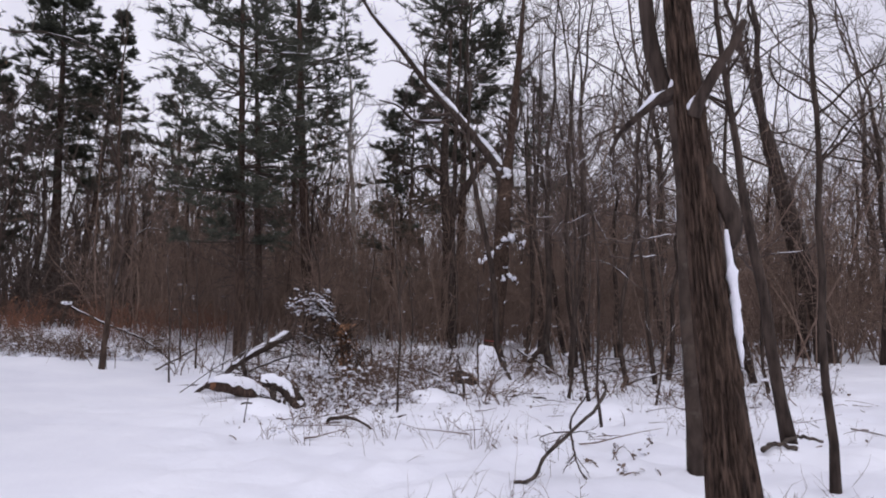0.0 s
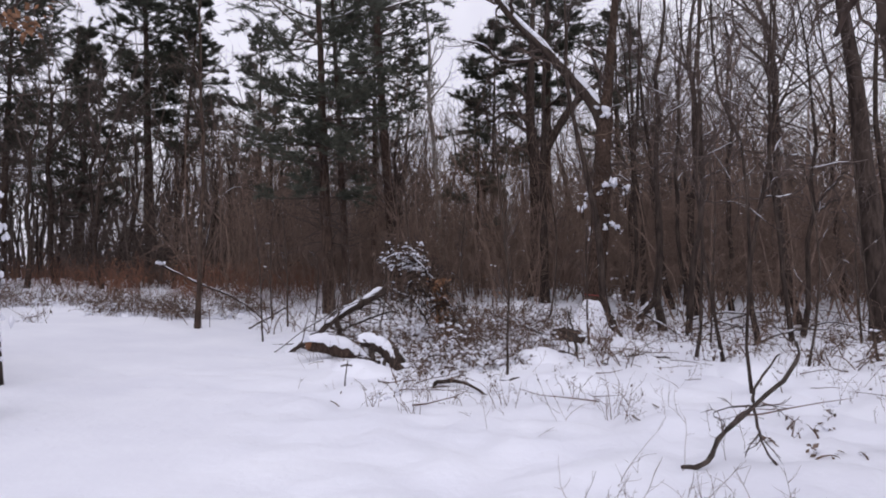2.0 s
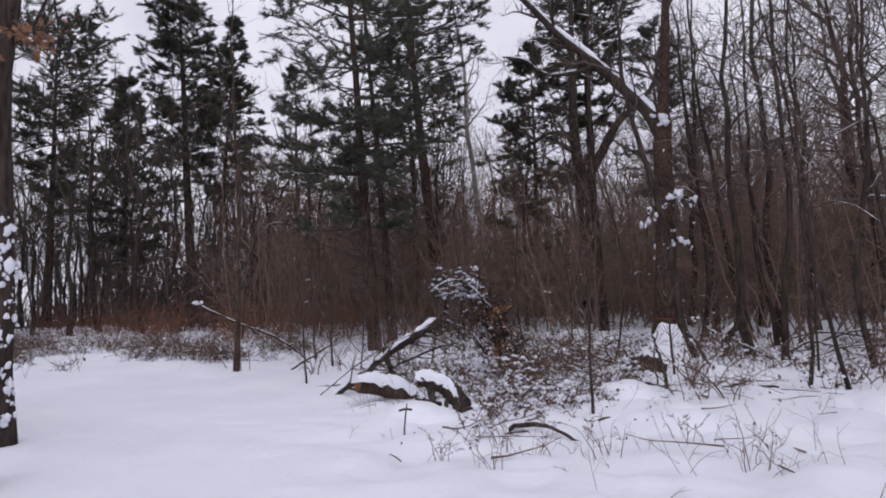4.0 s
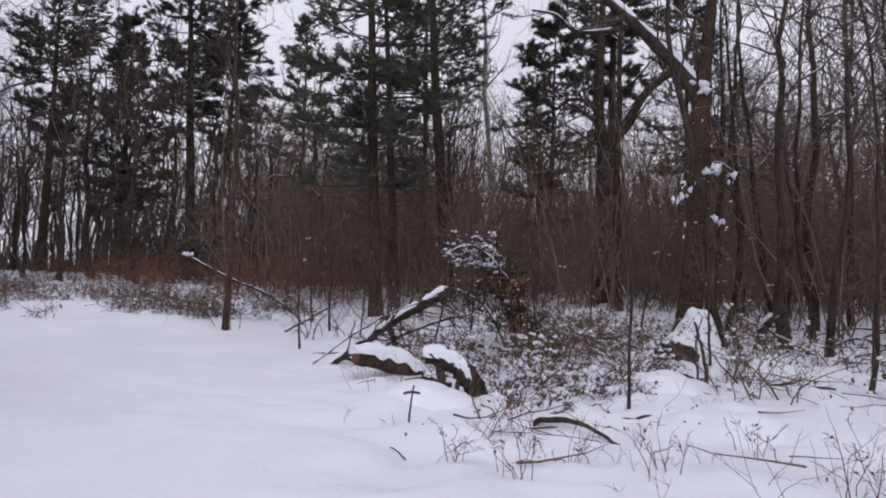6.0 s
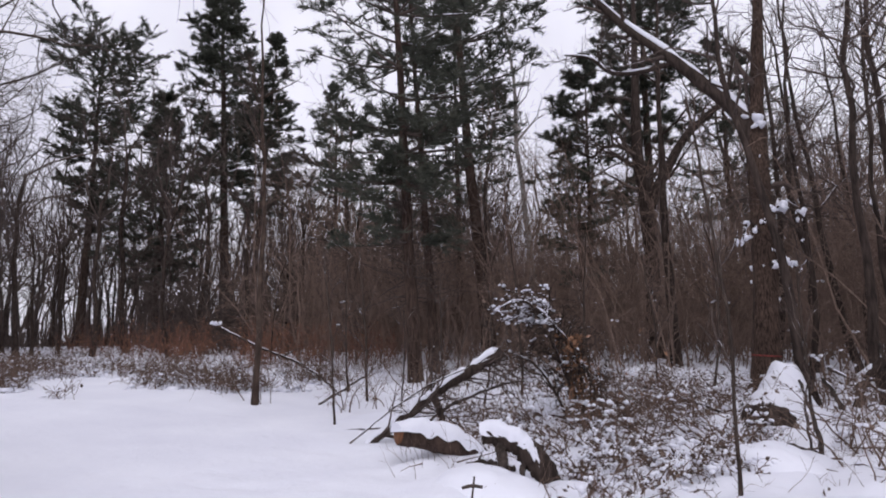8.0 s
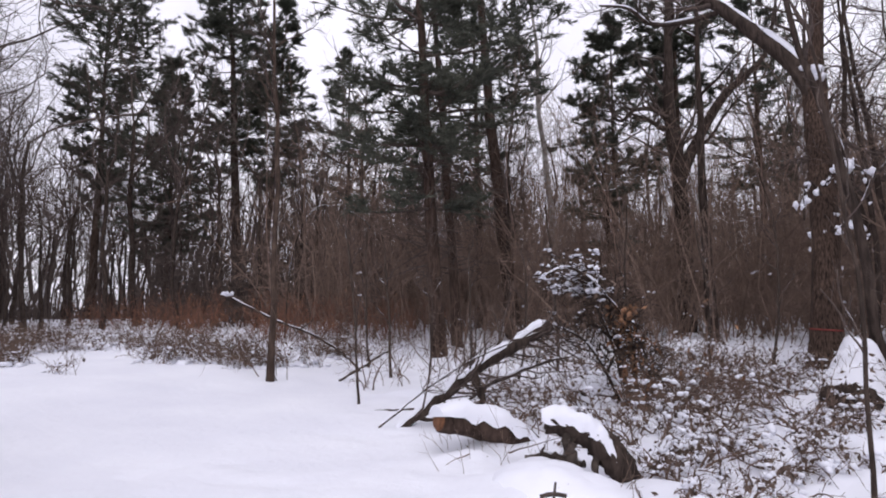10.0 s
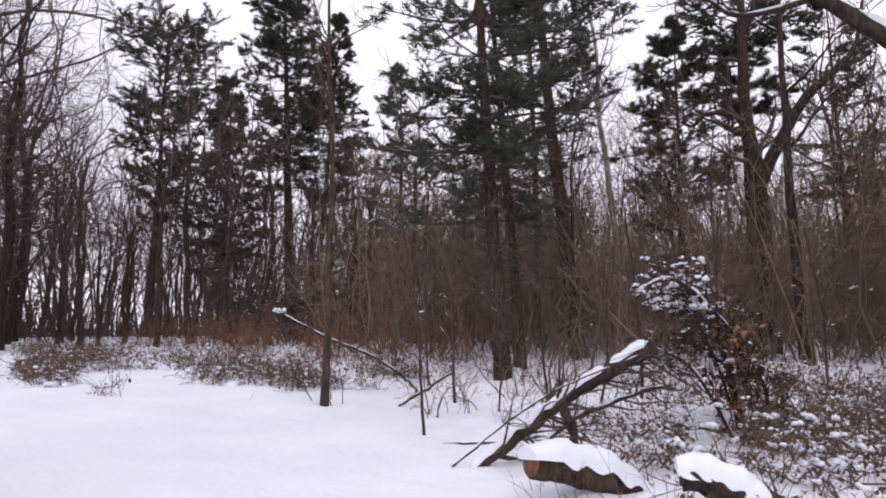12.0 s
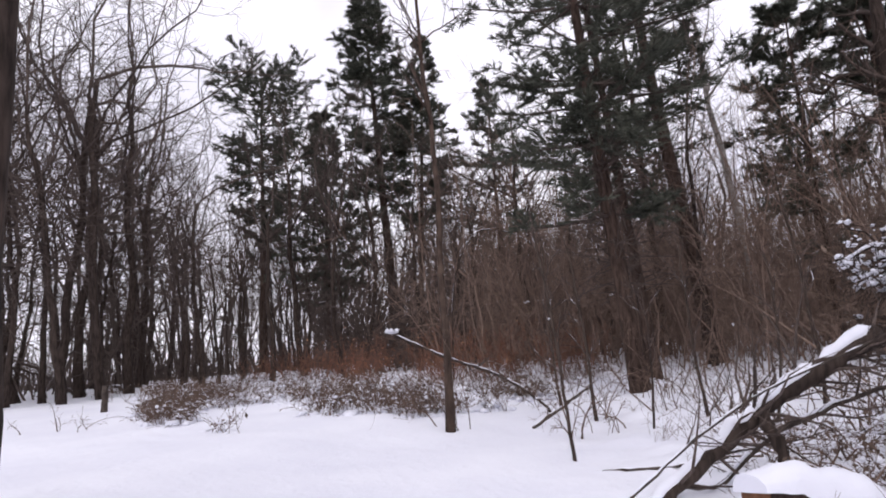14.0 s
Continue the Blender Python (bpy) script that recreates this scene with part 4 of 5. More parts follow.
def stub_of(log_place, pts, r, label, seed, tip=0.6, sides=9, snow=0.0, name="branch", category="branch", group="fallen branches", mat=WOOD_OLD, twigs=0, twig_len=0.5, k=16, knob=0.0, cover=0.8):
    rng = np.random.default_rng(seed)
    o = np.array(log_place, float)
    b = thing(name, log_place, label, category, group)
    P = smooth_path(np.array(pts) - o, k)
    R = np.linspace(r, r * tip, k) * (1 + 0.12 * rng.standard_normal(k)).clip(0.75, 1.3)
    P[1:-1] += rng.normal(0, 0.25 * r, (k - 2, 3))
    wood = part("wood", tubes(Geo(), P, R, sides, 0.05, rng), mat, b)
    if twigs:
        t = Geo()
        S, D, rr, tt, _ = sprout(rng, P[None], R[None], twigs, 0.25, 0.98, 0.75)
        P1, R1 = grow(rng, S, D, twig_len * rng.uniform(0.4, 1.3, twigs), np.minimum(rr * 0.6, 0.02), np.full(twigs, 0.003), 5, 0.2, 0.02)
        tubes(t, P1, R1, 5)
        S, D, rr, tt, _ = sprout(rng, P1, R1, 3, 0.3, 1, 0.7)
        P2, R2 = grow(rng, S, D, twig_len * 0.4 * rng.uniform(0.4, 1.3, len(tt)), np.full(len(tt), 0.004), np.full(len(tt), 0.002), 3, 0.2, 0.02)
        tubes(t, P2, R2, 3)
        part("twigwork", t, TWIG, wood)["kind"] = "stuff"
    if snow:
        s = Geo()
        snow_along(s, rng, P, R, cover, snow, 8)
        if knob:
            clumps(s, rng, P[:1] + np.array([0, 0, knob * 0.5]), [knob])
        part("snow", s, SNOW, wood, "ridge of snow along its top")
    return b


# the propped pole over the logs, thick at its upper, broken end
stub_of((-5.45, 14.5, 0.0), [(-5.62, 14.05, -0.05), (-5.42, 14.2, 0.12), (-4.86, 14.55, 0.58), (-4.25, 14.78, 1.0), (-3.58, 14.93, 1.38)], 0.052, "propped broken pole with snow along it", 7, 1.8, 12, 0.85, "propped_pole", "branch", mat=BARK_DARK, twigs=40, twig_len=0.9, k=30, cover=0.95)
stub_of((-4.5, 14.55, 0.0), [(-4.62, 14.62, 0.78), (-4.5, 14.58, 0.4), (-4.47, 14.52, 0.0)], 0.06, "stout dark leg propping a leaning pole", 41, 0.8, 10, mat=BARK_DARK)
stub_of((-5.0, 14.2, 0.0), [(-5.75, 14.0, 0.1), (-5.1, 14.25, 0.62), (-4.5, 14.45, 0.98), (-3.7, 14.7, 1.3)], 0.014, "long thin stick resting on a leaning pole", 42, 0.7, 7, 0.8, twigs=6, twig_len=0.5, k=24)
stub_of((-3.2, 12.0, 0.3), [(-3.22, 12.02, 0.46), (-3.2, 11.97, 0.3), (-3.16, 11.95, 0.1)], 0.05, "short dark stub hanging from a log", 26, 0.9, 10, name="stub", snow=0.3)
stub_of((-3.3, 12.1, 0.2), [(-3.62, 12.12, 0.2), (-3.35, 12.1, 0.24), (-3.08, 12.06, 0.2)], 0.04, "short dark branch wedged under a log", 32, 0.8, 10, name="stub", snow=0.5, twigs=5, twig_len=0.25)
stub_of((-3.0, 12.05, 0.2), [(-3.02, 12.1, 0.4), (-2.98, 12.02, 0.2), (-3.02, 11.98, 0.05)], 0.035, "gnarled dark stub under a log", 33, 0.7, 10, name="stub")
stub_of((-5.2, 14.9, 0.0), [(-5.1, 14.75, 0.05), (-4.6, 15.1, 0.45), (-4.0, 15.2, 0.75), (-3.4, 15.4, 0.9)], 0.03, "thin branch propped beside a thicker pole", 8, 0.6, 8, 0.8, twigs=10, twig_len=0.7)
stub_of((-10.2, 19.2, 0.4), [(-11.25, 19.0, 2.02), (-10.2, 19.2, 1.50), (-9.2, 19.5, 1.05), (-8.55, 19.7, 0.55), (-8.3, 19.8, 0.25)], 0.028, "long thin fallen pole leaning across saplings", 12, 1.0, 8, 0.55, mat=BARK_DARK, twigs=8, twig_len=0.6, k=40, knob=0.16)
stub_of((-1.55, 10.55, 0.0), [(-1.99, 10.76, -0.03), (-1.9, 10.72, 0.09), (-1.6, 10.62, 0.13), (-1.35, 10.5, 0.07), (-1.1, 10.33, -0.03)], 0.034, "dark curved branch lying on the snow", 10, 0.6, mat=BARK_DARK, snow=0.25)
stub_of((-0.55, 11.45, 0.0), [(-1.0, 11.42, 0.0), (-0.6, 11.45, 0.05), (-0.15, 11.45, 0.02)], 0.028, "short straight branch on the snow", 11, 0.7, mat=BARK_DARK, snow=0.4)
stub_of((0.65, 13.3, 0.0), [(0.3, 13.35, 0.03), (0.65, 13.3, 0.08), (1.0, 13.25, 0.03)], 0.036, "dark branch with a ridge of snow", 12, 0.7, snow=0.8)
stub_of((1.6, 14.0, 0.0), [(1.1, 13.9, 0.05), (1.7, 14.1, 0.1), (2.3, 14.0, 0.08)], 0.03, "forked branch lying half buried in snow", 13, 0.6, twigs=5, snow=0.6)
stub_of((2.47, 18.3, 0.1), [(2.46, 18.3, 0.0), (2.56, 18.27, 0.45), (2.70, 18.24, 0.76), (2.95, 18.16, 1.12)], 0.10, "leaning broken snag topped with snow", 14, 0.75, 12, 0.9, "broken_snag", "snag", mat=BARK_DARK)
stub_of((1.2, 7.4, 0.0), [(0.72, 7.07, 0.0), (0.94, 7.1, 0.05), (1.08, 7.11, 0.29), (1.37, 7.15, 0.53), (1.65, 7.18, 0.79), (1.77, 7.19, 0.98), (1.76, 7.19, 1.11)], 0.024, "crooked dead branch poking out of the snow", 15, 0.6, twigs=4, twig_len=0.35, k=24)
stub_of((1.37, 7.15, 0.5), [(1.37, 7.15, 0.53), (1.38, 7.15, 0.68), (1.48, 7.16, 0.84), (1.61, 7.17, 1.0)], 0.014, "thin fork rising from a dead branch", 34, 0.6)
stub_of((1.15, 7.12, 0.5), [(1.37, 7.15, 0.54), (1.18, 7.13, 0.53), (1.01, 7.11, 0.47), (1.11, 7.12, 0.4)], 0.008, "thin looped twig on a dead branch", 35, 0.5, 6, twigs=4, twig_len=0.16)
stub_of((1.5, 7.16, 0.5), [(1.37, 7.15, 0.53), (1.51, 7.16, 0.545), (1.66, 7.18, 0.52)], 0.007, "thin level twig on a dead branch", 36, 0.4, 6, twigs=3, twig_len=0.2)
stub_of((1.35, 7.4, 0.0), [(1.37, 7.15, 0.53), (1.41, 7.14, 0.31), (1.46, 7.08, 0.13), (1.58, 6.98, -0.04)], 0.013, "thin twig arching into the snow", 16, 0.6, twigs=5, twig_len=0.2)
stub_of((-5.9, 15.4, 0.1), [(-6.4, 15.3, 0.08), (-6.0, 15.35, 0.12), (-5.55, 15.3, 0.16), (-5.0, 15.35, 0.25)], 0.026, "dark branch lying flat on the snow", 17, 0.5, snow=0.5, twigs=4)
stub_of((-7.9, 18.6, 0.2), [(-8.2, 18.3, 0.22), (-7.8, 18.7, 0.5), (-7.4, 19.2, 0.8)], 0.03, "short fallen branch tilted in the snow", 18, 0.7, snow=0.5)
stub_of((4.6, 8.9, 0.0), [(4.35, 8.75, 0.05), (4.6, 8.9, 0.12), (4.9, 8.85, 0.06)], 0.035, "short dark crooked branch on the snow", 19, 0.8)
stub_of((5.2, 9.4, 0.0), [(4.9, 9.3, 0.03), (5.3, 9.5, 0.12), (5.6, 9.4, 0.06)], 0.03, "bent dark branch lying on the snow", 20, 0.8)
stub_of((0.3, 13.9, 0.0), [(0.1, 14.6, 0.1), (0.3, 14.0, 0.15), (0.5, 13.6, 0.05)], 0.04, "dark broken branch tilted in the snow", 22, 0.6)
stub_of((3.2, 18.2, 0.1), [(2.3, 19.0, 0.9), (2.9, 18.5, 0.55), (3.6, 17.6, 0.1)], 0.03, "fallen pole leaning beside a snag", 23, 0.7, snow=0.8)
stub_of((-0.2, 17.6, 0.1), [(-1.2, 18.4, 0.6), (-0.5, 17.8, 0.4), (0.3, 17.0, 0.1)], 0.035, "fallen branch with snow along its top", 24, 0.7, snow=0.9, twigs=5)


# dead sticks propped round the snowy stump
stub_of((0.49, 13.83, 0.1), [(0.49, 13.83, 0.0), (0.43, 13.84, 0.54), (0.31, 13.87, 1.01)], 0.034, "dark dead stick standing beside a snow heap", 28, 0.5, 9)
stub_of((0.32, 13.64, 0.1), [(0.32, 13.64, 0.0), (0.29, 13.65, 0.72), (0.37, 13.63, 1.1)], 0.018, "thin dead stick standing beside a snow heap", 29, 0.5, 9)
stub_of((1.92, 16.95, 0.1), [(1.92, 16.95, 0.05), (1.75, 17.0, 0.51), (1.59, 17.05, 0.82)], 0.05, "short leaning dead stick in the snow", 30, 0.6, 9, 0.6)
stub_of((3.28, 18.47, 0.1), [(3.28, 18.47, 0.05), (3.18, 18.51, 0.71), (3.08, 18.55, 1.4)], 0.06, "leaning dead stick near a snag", 31, 0.5, 9, 0.5)

# brushwood strewn over the floor of the stand, lined with snow
rngw = np.random.default_rng(77)
for n in range(10):
    x, y, a, L = rngw.uniform(4.5, 12), rngw.uniform(15.5, 21.5), rngw.uniform(-0.7, 0.7), rngw.uniform(0.6, 1.6)
    o = np.array(at(x, y))
    d = np.array((math.cos(a) * L, math.sin(a) * L, 0))
    stub_of(o, [o - d + np.array((0, 0, 0.04)), o + np.array((0, 0.1, 0.10 + 0.25 * rngw.random())), o + d + np.array((0, 0, 0.05 + 0.3 * rngw.random()))], rngw.uniform(0.015, 0.032), "fallen brushwood lined with snow", 700 + n, 0.6, snow=0.9, twigs=5)


def cross_stake():
    o = np.array((-3.26, 10.4, 0.0))
    b = thing("stake", o, "thin upright stick with a short crosspiece", "stick")
    rng = np.random.default_rng(70)
    part("upright", tubes(Geo(), smooth_path([(0, 0, -0.06), (0.02, 0, 0.2), (0.05, 0.02, 0.45)], 10), np.linspace(0.013, 0.008, 10), 7, 0.06, rng), WOOD_OLD, b)
    part("crosspiece", tubes(Geo(), smooth_path([(-0.05, -0.01, 0.36), (0.03, 0.0, 0.38), (0.12, 0.01, 0.37)], 8), np.full(8, 0.014), 7, 0.08, rng), WOOD_OLD, b)


cross_stake()


def stump_post(place, h, r, label):
    b = thing("post_stump", place, label, "stump")
    rng = np.random.default_rng(int(abs(place[0]) * 100))
    part("wood", tubes(Geo(), smooth_path([(0, 0, -0.1), (0.01, 0, h * 0.5), (0.02, 0.01, h)], 10), np.linspace(r, r * 0.8, 10), 10, 0.08, rng), WOOD_OLD, b)
    return b


for n, (x, y, dx) in enumerate([(-20.4, 20.6, 0.7), (-19.6, 21.2, 0.5)]):
    o = np.array(at(x, y))
    stub_of(o, [o + np.array((-dx, 0, 0.06)), o + np.array((0, 0.1, 0.2)), o + np.array((dx, 0, 0.08))], 0.07, "dark fallen branch half buried in snow", 50 + n, 0.7, snow=0.9, twigs=3)
stump_post(at(-21.0, 19.3), 0.7, 0.09, "short dark stump standing in the snow")


def snow_mound(place, humps, label, seed, size=1.2):
    """A heap of snow: one smooth skin over a few humps (x, y, height, width)."""
    rings, sides = 34, 48
    V = np.empty((rings, sides, 3))
    for i in range(rings):
        for j in range(sides):
            r, a = size * (i / (rings - 1)) ** 0.8, 2 * math.pi * j / sides
            x, y = r * math.cos(a), r * math.sin(a)
            z = max(h * math.exp(-(((x - u) ** 2 + (y - v) ** 2) / w ** 2) ** 2.1) for u, v, h, w in humps)
            z += 0.4 * sum(h * math.exp(-((x - u) ** 2 + (y - v) ** 2) / (1.6 * w) ** 2) for u, v, h, w in humps) / len(humps)
            z *= 1 + 0.25 * noise.noise((x * 3 + seed, y * 3, 1.0))
            V[i, j] = (x, y, z + 0.02 * noise.noise((x * 7, y * 7, seed)) - 0.16 * (r / size) ** 2)
    i = np.arange(rings - 1)[:, None] * sides
    s, s2 = np.arange(sides)[None], (np.arange(sides)[None] + 1) % sides
    g = Geo().add(V, np.stack([i + s, i + sides + s, i + sides + s2, i + s2], -1).reshape(-1, 4))
    ob = new("snow_mound", g.mesh("snow_mound", SNOW))
    ob.matrix_basis = Matrix.Translation(place)
    return tagged(ob, label, "snow mound", "snow mounds")


snow_mound(at(1.2, 18.3), [(0.12, 0.0, 0.78, 0.40), (-0.06, -0.3, 0.56, 0.40), (-0.3, -0.7, 0.38, 0.45), (-0.75, -0.6, 0.22, 0.5)], "tall rounded heap of snow over a stump", 1, 1.35)
snow_mound((-3.45, 11.75, 0.03), [(0, 0, 0.2, 0.45), (0.45, -0.2, 0.14, 0.4)], "rounded snow bank under a log", 2)
snow_mound(at(-0.3, 13.2), [(0, 0, 0.2, 0.5), (0.5, 0.3, 0.12, 0.35)], "low snow hump between shrubs", 3)
snow_mound(at(-0.6, 25.5), [(0, 0, 0.24, 0.8), (0.9, 0.2, 0.15, 0.6)], "snow hump before a far trunk", 4, 2.2)
snow_mound(at(3.0, 12.0), [(0, 0, 0.14, 0.5), (-0.6, 0.2, 0.1, 0.4)], "low snow hump on the wood's floor", 5)
snow_mound(at(1.6, 14.9), [(0, 0, 0.2, 0.45), (0.5, 0.3, 0.14, 0.4)], "low snow hump over buried wood", 6)
snow_mound(at(0.2, 11.2), [(0, 0, 0.12, 0.45), (-0.5, 0.2, 0.1, 0.35)], "low snow hump on the wood's floor", 7)


def shrub(seed, place, label, stems, height, arch, leaf=0, leaf_mat=LEAF, clods=0, name="shrub", twig=5, bend=(0, 0), group="shrubs among the logs", spread=0.25, leaf_size=0.085, thick=1.0):
    """A multi-stemmed bush of arching stems, with dead leaves and clods of snow."""
    rng = np.random.default_rng(seed)
    b = thing(name, place, label, "shrub", group)
    S = np.stack([rng.normal(0, spread, stems), rng.normal(0, spread, stems), np.full(stems, -0.05)], -1)
    a = rng.uniform(0, 6.28, stems)
    D = np.stack([np.cos(a) * arch + bend[0], np.sin(a) * arch + bend[1], np.ones(stems)], -1)
    P, R = grow(rng, S, D, height * rng.uniform(0.6, 1.3, stems), thick * rng.uniform(0.007, 0.016, stems), np.full(stems, 0.003 * thick), 8, 0.16, -0.10)
    g = tubes(Geo(), P, R, 5)
    S, D, r, t, _ = sprout(rng, P, R, twig, 0.25, 1.0, 0.8)
    P1, R1 = grow(rng, S, D, height * 0.35 * rng.uniform(0.4, 1.2, len(t)), np.maximum(r * 0.6, 0.003), np.full(len(t), 0.002), 5, 0.2, -0.04)
    tubes(g, P1, R1, 4)
    S, D, r, t, _ = sprout(rng, P1, R1, 3, 0.2, 1.0, 0.8)
    P2, R2 = grow(rng, S, D, height * 0.14 * rng.uniform(0.4, 1.2, len(t)), np.full(len(t), 0.0028), np.full(len(t), 0.0015), 3, 0.2, -0.02)
    tubes(g, P2, R2, 3)
    part("stemwork", g, BRUSH, b)["kind"] = "stuff"
    tips = np.concatenate([P2[:, -1], P1[:, -1], P1[:, 2]])
    if leaf:
        C = tips[rng.integers(0, len(tips), leaf)] + rng.normal(0, 0.02, (leaf, 3))
        part("leaves", leaves(Geo(), rng, C, leaf_size), leaf_mat, b, "withered curled leaves", False)["kind"] = "stuff"
    if clods:
        C = tips[rng.integers(0, len(tips), clods)] + np.array([0, 0, 0.015])
        part("snow", clumps(Geo(), rng, C, rng.gamma(2, 0.014, clods).clip(0.008, 0.07)), SNOW, b, "clods of snow on twigs and leaves")["kind"] = "stuff"
    return b


spots = [(-3.3, 15.0, 0.8), (-2.6, 14.3, 0.8), (-2.0, 13.7, 0.75), (-1.6, 14.7, 0.8), (-2.4, 15.7, 0.9), (-1.2, 15.5, 0.9), (-3.5, 16.3, 0.9), (-0.7, 14.4, 0.75), (-1.4, 13.1, 0.6), (-2.8, 13.5, 0.6), (-2.1, 12.9, 0.5), (-0.3, 15.6, 0.8), (-1.9, 16.6, 0.9), (0.0, 17.3, 0.8), (-4.2, 15.8, 0.8), (-1.0, 12.6, 0.4), (-2.3, 12.3, 0.4), (-0.8, 17.0, 0.8), (-1.6, 18.2, 0.9), (-3.0, 18.4, 0.9), (-3.7, 14.4, 0.7), (-0.1, 14.9, 0.5), (-0.5, 13.4, 0.45), (-1.6, 12.3, 0.4), (0.9, 19.6, 0.8), (-0.2, 18.6, 0.8), (-4.6, 17.2, 0.8), (-1.9, 11.6, 0.35)]
for n, (x, y, hgt) in enumerate(spots):
    shrub(400 + n, at(x, y), "low tangled shrub with withered leaves and snow", 12, hgt * (0.72 + 0.07 * (n % 6)), 0.75, 80, LEAF, 36, leaf_size=0.07, twig=6)

# a taller leafy clump beside the arching bush
for n, (x, y, hgt) in enumerate([(-1.9, 15.3, 1.1), (-1.5, 16.3, 1.3), (-0.9, 16.9, 1.1), (-1.7, 17.5, 1.4)]):
    shrub(460 + n, at(x, y), "tall tangled shrub with brown withered leaves", 12, hgt, 0.6, 80, LEAF_RUST if n == 1 else LEAF, 22, leaf_size=0.075, twig=8, thick=1.2)

# sparser brush on the rise behind
for n, (x, y) in enumerate([(-0.6, 19.5), (0.3, 20.5), (-1.4, 20.0), (-0.2, 21.8), (0.7, 18.0), (-1.0, 22.5), (1.0, 22.2), (-2.4, 19.6), (-3.0, 21.0), (-0.5, 24.0), (-2.0, 22.8), (2.6, 20.2), (3.4, 16.6), (-4.2, 22.4)]):
    shrub(440 + n, at(x, y), "sparse shrub of thin stems holding some leaves", 9, 0.75 + 0.06 * (n % 5), 0.8, 70, LEAF, 14, leaf_size=0.085, twig=5)

# the tall arching bush that carries a crest of snow
def arching_bush():
    rng = np.random.default_rng(81)
    o = np.array(at(-2.5, 16.6))
    b = thing("arching_bush", o, "tall arching bush crested with clods of snow", "shrub")
    g, s, held = Geo(), Geo(), []
    for pts, r in (([(-2.5, 16.7, 0), (-2.6, 16.6, 0.8), (-2.75, 16.4, 1.5), (-3.0, 16.0, 2.0), (-3.35, 15.6, 2.22), (-3.7, 15.35, 2.08)], 0.065), ([(-2.4, 16.6, 0), (-2.42, 16.5, 0.9), (-2.55, 16.3, 1.45), (-2.85, 15.9, 1.85)], 0.035), ([(-2.6, 16.6, 0), (-2.9, 16.4, 0.7), (-3.2, 16.2, 1.15), (-3.6, 16.0, 1.35)], 0.03), ([(-2.3, 16.6, 0), (-2.2, 16.5, 0.7), (-2.4, 16.4, 1.2)], 0.03), ([(-2.55, 16.7, 0), (-2.7, 16.9, 0.9), (-3.0, 16.7, 1.7), (-3.3, 16.4, 2.0)], 0.03)):
        P = smooth_path(np.array(pts) - o, 20)
        R = np.linspace(r, 0.01, 20)
        tubes(g, P, R, 8)
        P1, _, P2, _ = branching(rng, g, P[None], R[None], 17, 0.25, 0.85, 0.9, 6, 4, -0.02, 0.25, 0, 0.004)
        held.append(np.concatenate([P1[:, 2:].reshape(-1, 3), P2[:, 1:4].reshape(-1, 3)]))
        snow_along(s, rng, P, R, 0.75, 1.2, 7)
    part("stemwork", g, BARK_DARK, b)["kind"] = "stuff"
    held = np.concatenate(held)
    for lo, hi, left, n, size in ((1.8, 2.6, -2.7, 330, 0.0082), (1.0, 1.9, 0, 90, 0.006)):
        C = held[(held[:, 2] + o[2] > lo) & (held[:, 2] + o[2] < hi) & (held[:, 0] + o[0] < left)]
        C = C[rng.integers(0, len(C), n)] + np.array([0, 0, 0.012])
        clumps(s, rng, C, rng.gamma(3, size, n).clip(0.012, 0.09))
    part("snow", s, SNOW, b, "clods of snow on the bent crest")["kind"] = "stuff"
    z = rng.uniform(0.1, 1.65, 620)
    C = np.stack([rng.normal(-2.35, 0.13, 620) - 0.14 * z, rng.normal(16.3, 0.16, 620), z], -1) - o
    part("leaves", leaves(Geo(), rng, C, 0.085), LEAF_RUST, b, "rust-brown withered leaves", False)["kind"] = "stuff"
    low = held[held[:, 2] > 0.5]
    C = low[rng.integers(0, len(low), 420)] + rng.normal(0, 0.07, (420, 3))
    part("old_leaves", leaves(Geo(), rng, C, 0.09), LEAF, b, "dull brown withered leaves", False)["kind"] = "stuff"


arching_bush()

# bare bushes at the edge of the wood and by the trail
rngb = np.random.default_rng(90)
for n in range(30):
    x, y = rngb.uniform(-9.2, -3.0), rngb.uniform(16.8, 25)
    shrub(500 + n, at(x, y), "bare sprawling bush standing in snow", 4, rngb.uniform(0.7, 2.2), 0.38, 0, LEAF, 1, "bare_bush", 4, thick=0.9, group="bare bushes at the wood's edge")
for n in range(30):
    x, y = rngb.uniform(0.4, 9.0), rngb.uniform(12.8, 20)
    shrub(540 + n, at(x, y), "bare twiggy bush with some leaves in snow", 6, rngb.uniform(0.5, 1.3), 0.55, 24, LEAF, 8, "bare_bush", 5, group="bare bushes at the wood's edge")
for n, (x, y) in enumerate([(-18.0, 16.0), (-17.2, 16.6)]):
    shrub(570 + n, at(x, y), "sparse leaning bare bush by the trail", 3, 0.7, 0.6, 0, LEAF, 2, "bare_bush", 4, group="bare bushes at the wood's edge")
shrub(580, (2.05, 7.75, 0), "small tuft of dark leaves and grass", 6, 0.22, 0.9, 16, LEAF, 6, "leaf_tuft", 3, group="tufts in the snow")
shrub(581, (2.5, 8.7, 0), "small tuft of dark leaves and grass", 6, 0.25, 0.9, 18, LEAF, 6, "leaf_tuft", 3, group="tufts in the snow")

